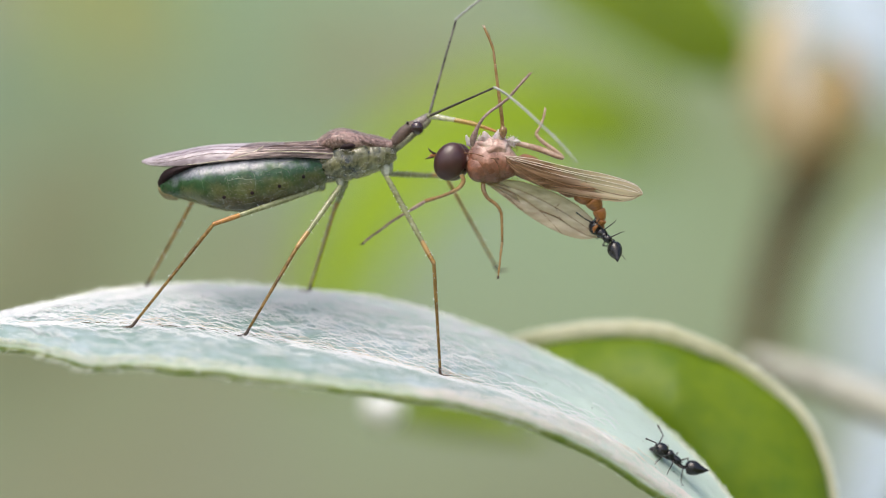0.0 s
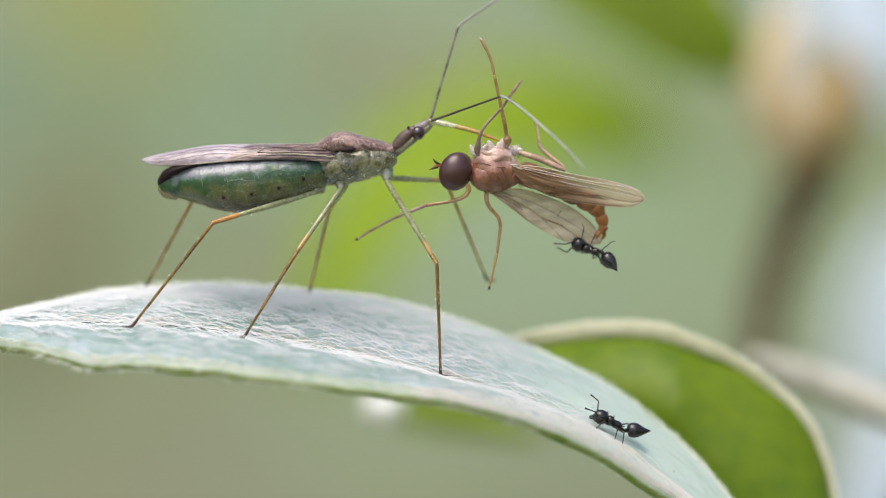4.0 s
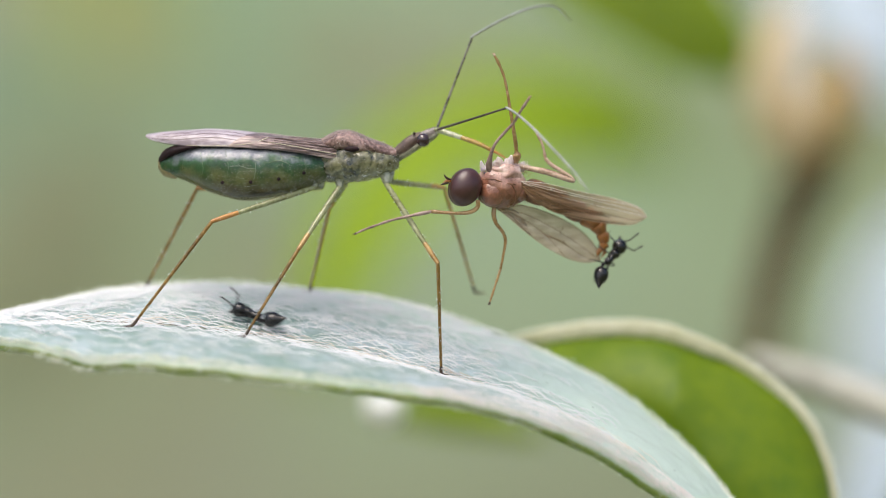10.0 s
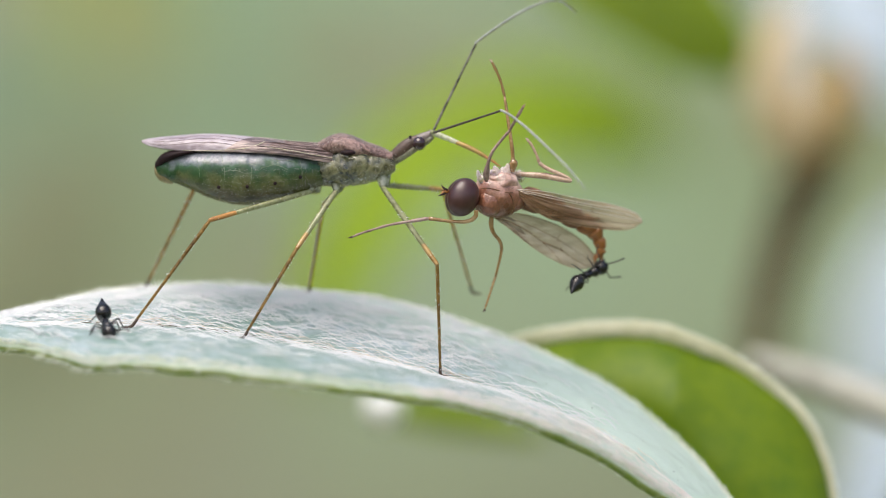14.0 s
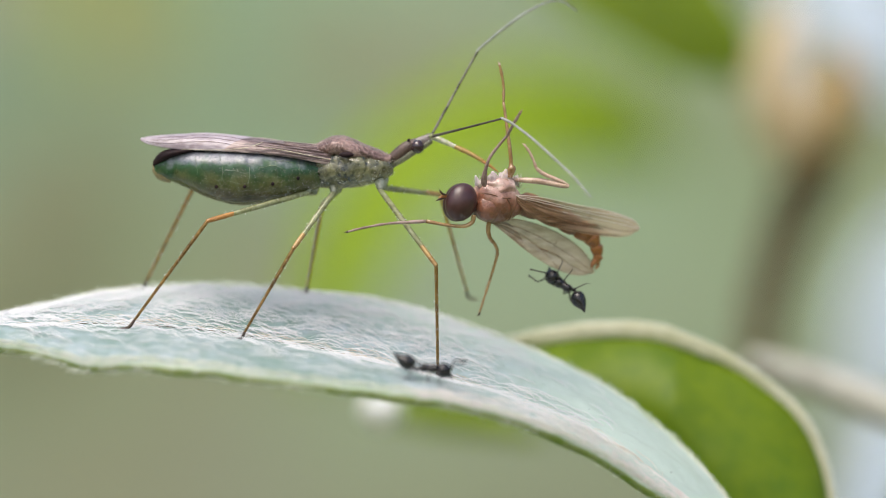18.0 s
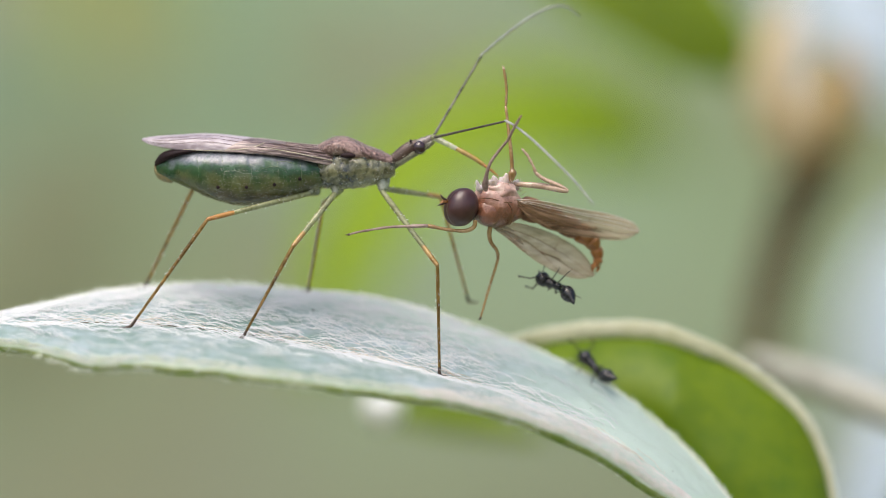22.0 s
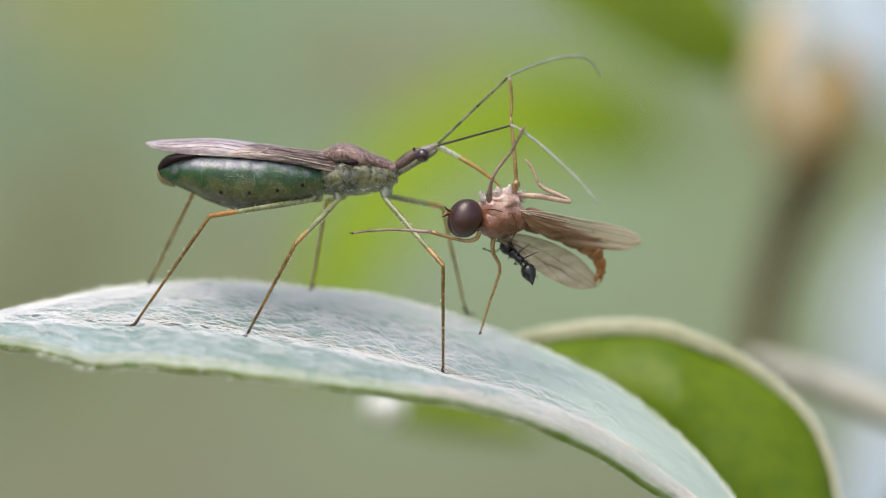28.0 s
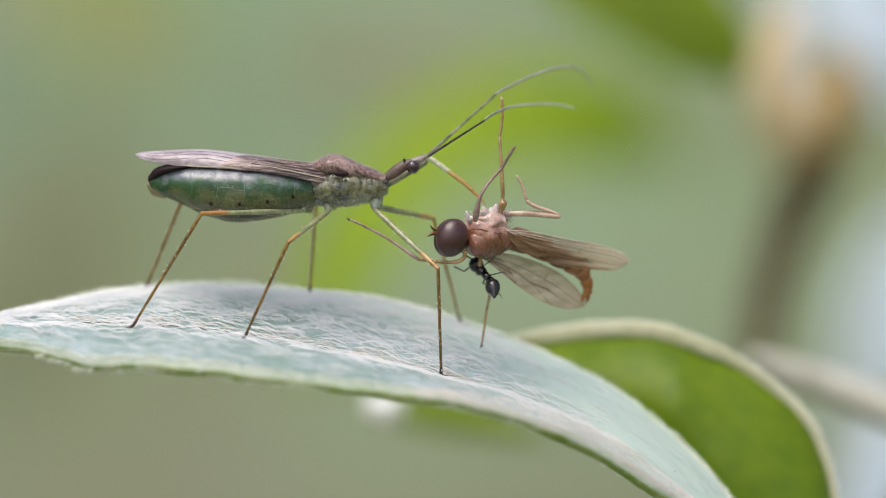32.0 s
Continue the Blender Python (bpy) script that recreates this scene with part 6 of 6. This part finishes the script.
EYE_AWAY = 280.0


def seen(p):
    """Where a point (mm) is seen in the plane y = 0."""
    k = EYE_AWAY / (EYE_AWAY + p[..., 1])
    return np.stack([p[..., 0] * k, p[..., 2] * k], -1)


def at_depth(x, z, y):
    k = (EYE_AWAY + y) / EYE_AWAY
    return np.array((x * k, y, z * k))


def rows_at(rows, t):
    return [float(np.interp(t, [r[0] for r in rows], [r[k] for r in rows])) for k in range(1, len(rows[0]))]


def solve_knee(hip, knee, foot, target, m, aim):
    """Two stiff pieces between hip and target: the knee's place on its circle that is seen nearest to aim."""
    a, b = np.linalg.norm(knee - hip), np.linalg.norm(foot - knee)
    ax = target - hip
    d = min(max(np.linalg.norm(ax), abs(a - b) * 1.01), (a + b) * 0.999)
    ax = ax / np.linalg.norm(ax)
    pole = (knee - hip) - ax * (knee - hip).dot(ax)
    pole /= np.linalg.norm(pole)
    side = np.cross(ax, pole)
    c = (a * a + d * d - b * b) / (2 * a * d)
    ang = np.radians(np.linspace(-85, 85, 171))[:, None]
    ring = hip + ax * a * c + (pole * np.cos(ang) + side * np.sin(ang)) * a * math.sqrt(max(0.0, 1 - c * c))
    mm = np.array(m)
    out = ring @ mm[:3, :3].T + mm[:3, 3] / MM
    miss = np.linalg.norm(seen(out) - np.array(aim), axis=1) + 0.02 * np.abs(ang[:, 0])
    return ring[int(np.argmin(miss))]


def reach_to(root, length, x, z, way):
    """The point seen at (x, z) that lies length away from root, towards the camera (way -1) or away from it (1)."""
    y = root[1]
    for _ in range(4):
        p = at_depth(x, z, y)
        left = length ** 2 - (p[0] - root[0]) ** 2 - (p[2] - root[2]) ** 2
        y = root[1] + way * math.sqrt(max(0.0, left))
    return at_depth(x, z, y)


def motions():
    sway = [(t, mm_pose(x, 0, z)) for t, x, z in SWAY]
    for ob in (LEAF_THING, BACK_LEAF_THING):
        walk(ob, sway)
    home = WHITE_SPOT.location.copy()
    walk(WHITE_SPOT, [(t, Matrix.Translation(home) @ m) for t, m in sway])
    bug = [(t, mm_pose(x, 1.8, z, 0, a, 0)) for t, x, z, a in BUG_ROWS]
    walk(BUG, bug)
    base = Vector((-4.65, 1.8, 3.35))
    for kind, femur, tibia, hip, knee, foot in LEG_JOINTS:
        aims = KNEES[("near " if hip[1] < 0 else "far ") + kind]
        thighs, shins = [], []
        for t, m in bug:
            if kind == "raised":
                x, z = (np.interp(t, [r[0] for r in RAISED_FOOT], [r[k] for r in RAISED_FOOT]) for k in (1, 2))
                goal = Vector((x, 6.6, z))
            else:
                goal = base + Vector(foot) + at_time(sway, t).translation / MM
            local = np.array(m.inverted() @ (goal * MM)) / MM
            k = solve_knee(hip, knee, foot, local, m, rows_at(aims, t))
            thighs.append((t, placed(hip, turn_between(knee - hip, k - hip))))
            shins.append((t, placed(k, turn_between(foot - knee, local - k))))
        walk(femur, thighs)
        walk(tibia, shins)
    for (scape, whip, root, bend, end), rows in zip(FEELERS, (FEELER_FAR, FEELER_NEAR)):
        first, second = [], []
        for t, ex, ey, ez, tx, ty, tz in rows:
            inv = at_time(bug, t).inverted()
            e = np.array(inv @ (Vector((ex, ey, ez)) * MM)) / MM
            q = np.array(inv @ (Vector((tx, ty, tz)) * MM)) / MM
            t1 = turn_between(bend - root, e - root)
            e2 = root + (e - root) / np.linalg.norm(e - root) * np.linalg.norm(bend - root)
            first.append((t, placed(root, t1)))
            second.append((t, placed(e2, turn_between(end - bend, q - e2))))
        walk(scape, first)
        walk(whip, second)
    fly = [(t, mm_pose(x, 1.0, z, 0, a, 0) @ pose(0, 0, 0, 0, 0, yaw)) for t, x, z, a, yaw in FLY_ROWS]
    walk(FLY, fly)
    beak = []
    o = np.array((4.17, -0.1, 2.78))
    for t, m in bug:
        goal = at_time(fly, t) @ (Vector((-0.24, 0.2, 1.26)) * MM)
        local = np.array(m.inverted() @ goal) / MM
        beak.append((t, placed(o, turn_between(np.array((7.85, -0.4, 1.14)) - o, local - o))))
    walk(BEAK, beak)
    for key, rows in FLY_LEG_AIMS.items():
        leg, root, tip, shin, joint = FLY_LEGS[key]
        first, second = [], []
        for t, jx, jz, tx, tz in rows:
            m = at_time(fly, t)
            back = m.inverted()
            o = np.array(m @ (Vector(root) * MM)) / MM
            a, b = joint - root, tip - joint
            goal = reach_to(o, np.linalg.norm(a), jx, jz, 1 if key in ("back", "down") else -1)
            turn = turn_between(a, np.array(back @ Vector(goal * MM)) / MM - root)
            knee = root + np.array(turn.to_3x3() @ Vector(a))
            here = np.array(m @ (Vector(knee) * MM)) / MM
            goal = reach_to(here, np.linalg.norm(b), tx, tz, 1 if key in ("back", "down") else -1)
            local = np.array(back @ Vector(goal * MM)) / MM - knee
            first.append((t, placed(root, turn)))
            second.append((t, placed(a, turn_between(b, turn.to_3x3().inverted() @ Vector(local)))))
        walk(leg, first)
        walk(shin, second)
    walk(ANT_PREY, [(t, mm_pose(*p)) for t, *p in PREY_ANT_ROWS])
    walk(ANT_LEAF, [(t, mm_pose(*p)) for t, *p in LEAF_ANT_ROWS])
    # gait: three legs swing while three stand; slow shuffling on the prey
    for legs, feelers, rate, reach in ((WALK_LEGS, WALK_FEELERS, 2.3, 17), (PREY_LEGS, PREY_FEELERS, 0.35, 8)):
        step = 0.1 if rate > 1 else 0.5
        times = [round(k * step, 2) for k in range(int(CLIP / step) + 1)]
        for leg, o, phase, s in legs:
            rows = []
            for t in times:
                p = 2 * math.pi * rate * t + math.pi * phase
                rows.append((t, placed(o, pose(0, 0, 0, s * 7 * max(0, math.cos(p)), 0, s * reach * math.sin(p)))))
            walk(leg, rows)
        for feeler, o, s in feelers:
            walk(feeler, [(t, placed(o, pose(0, 0, 0, s * 9 * math.sin(t * 2.1 + s), 14 * math.sin(t * 1.7 + s), 12 * math.sin(t * 2.6 + 2 * s)))) for t in times[::2]])


motions()
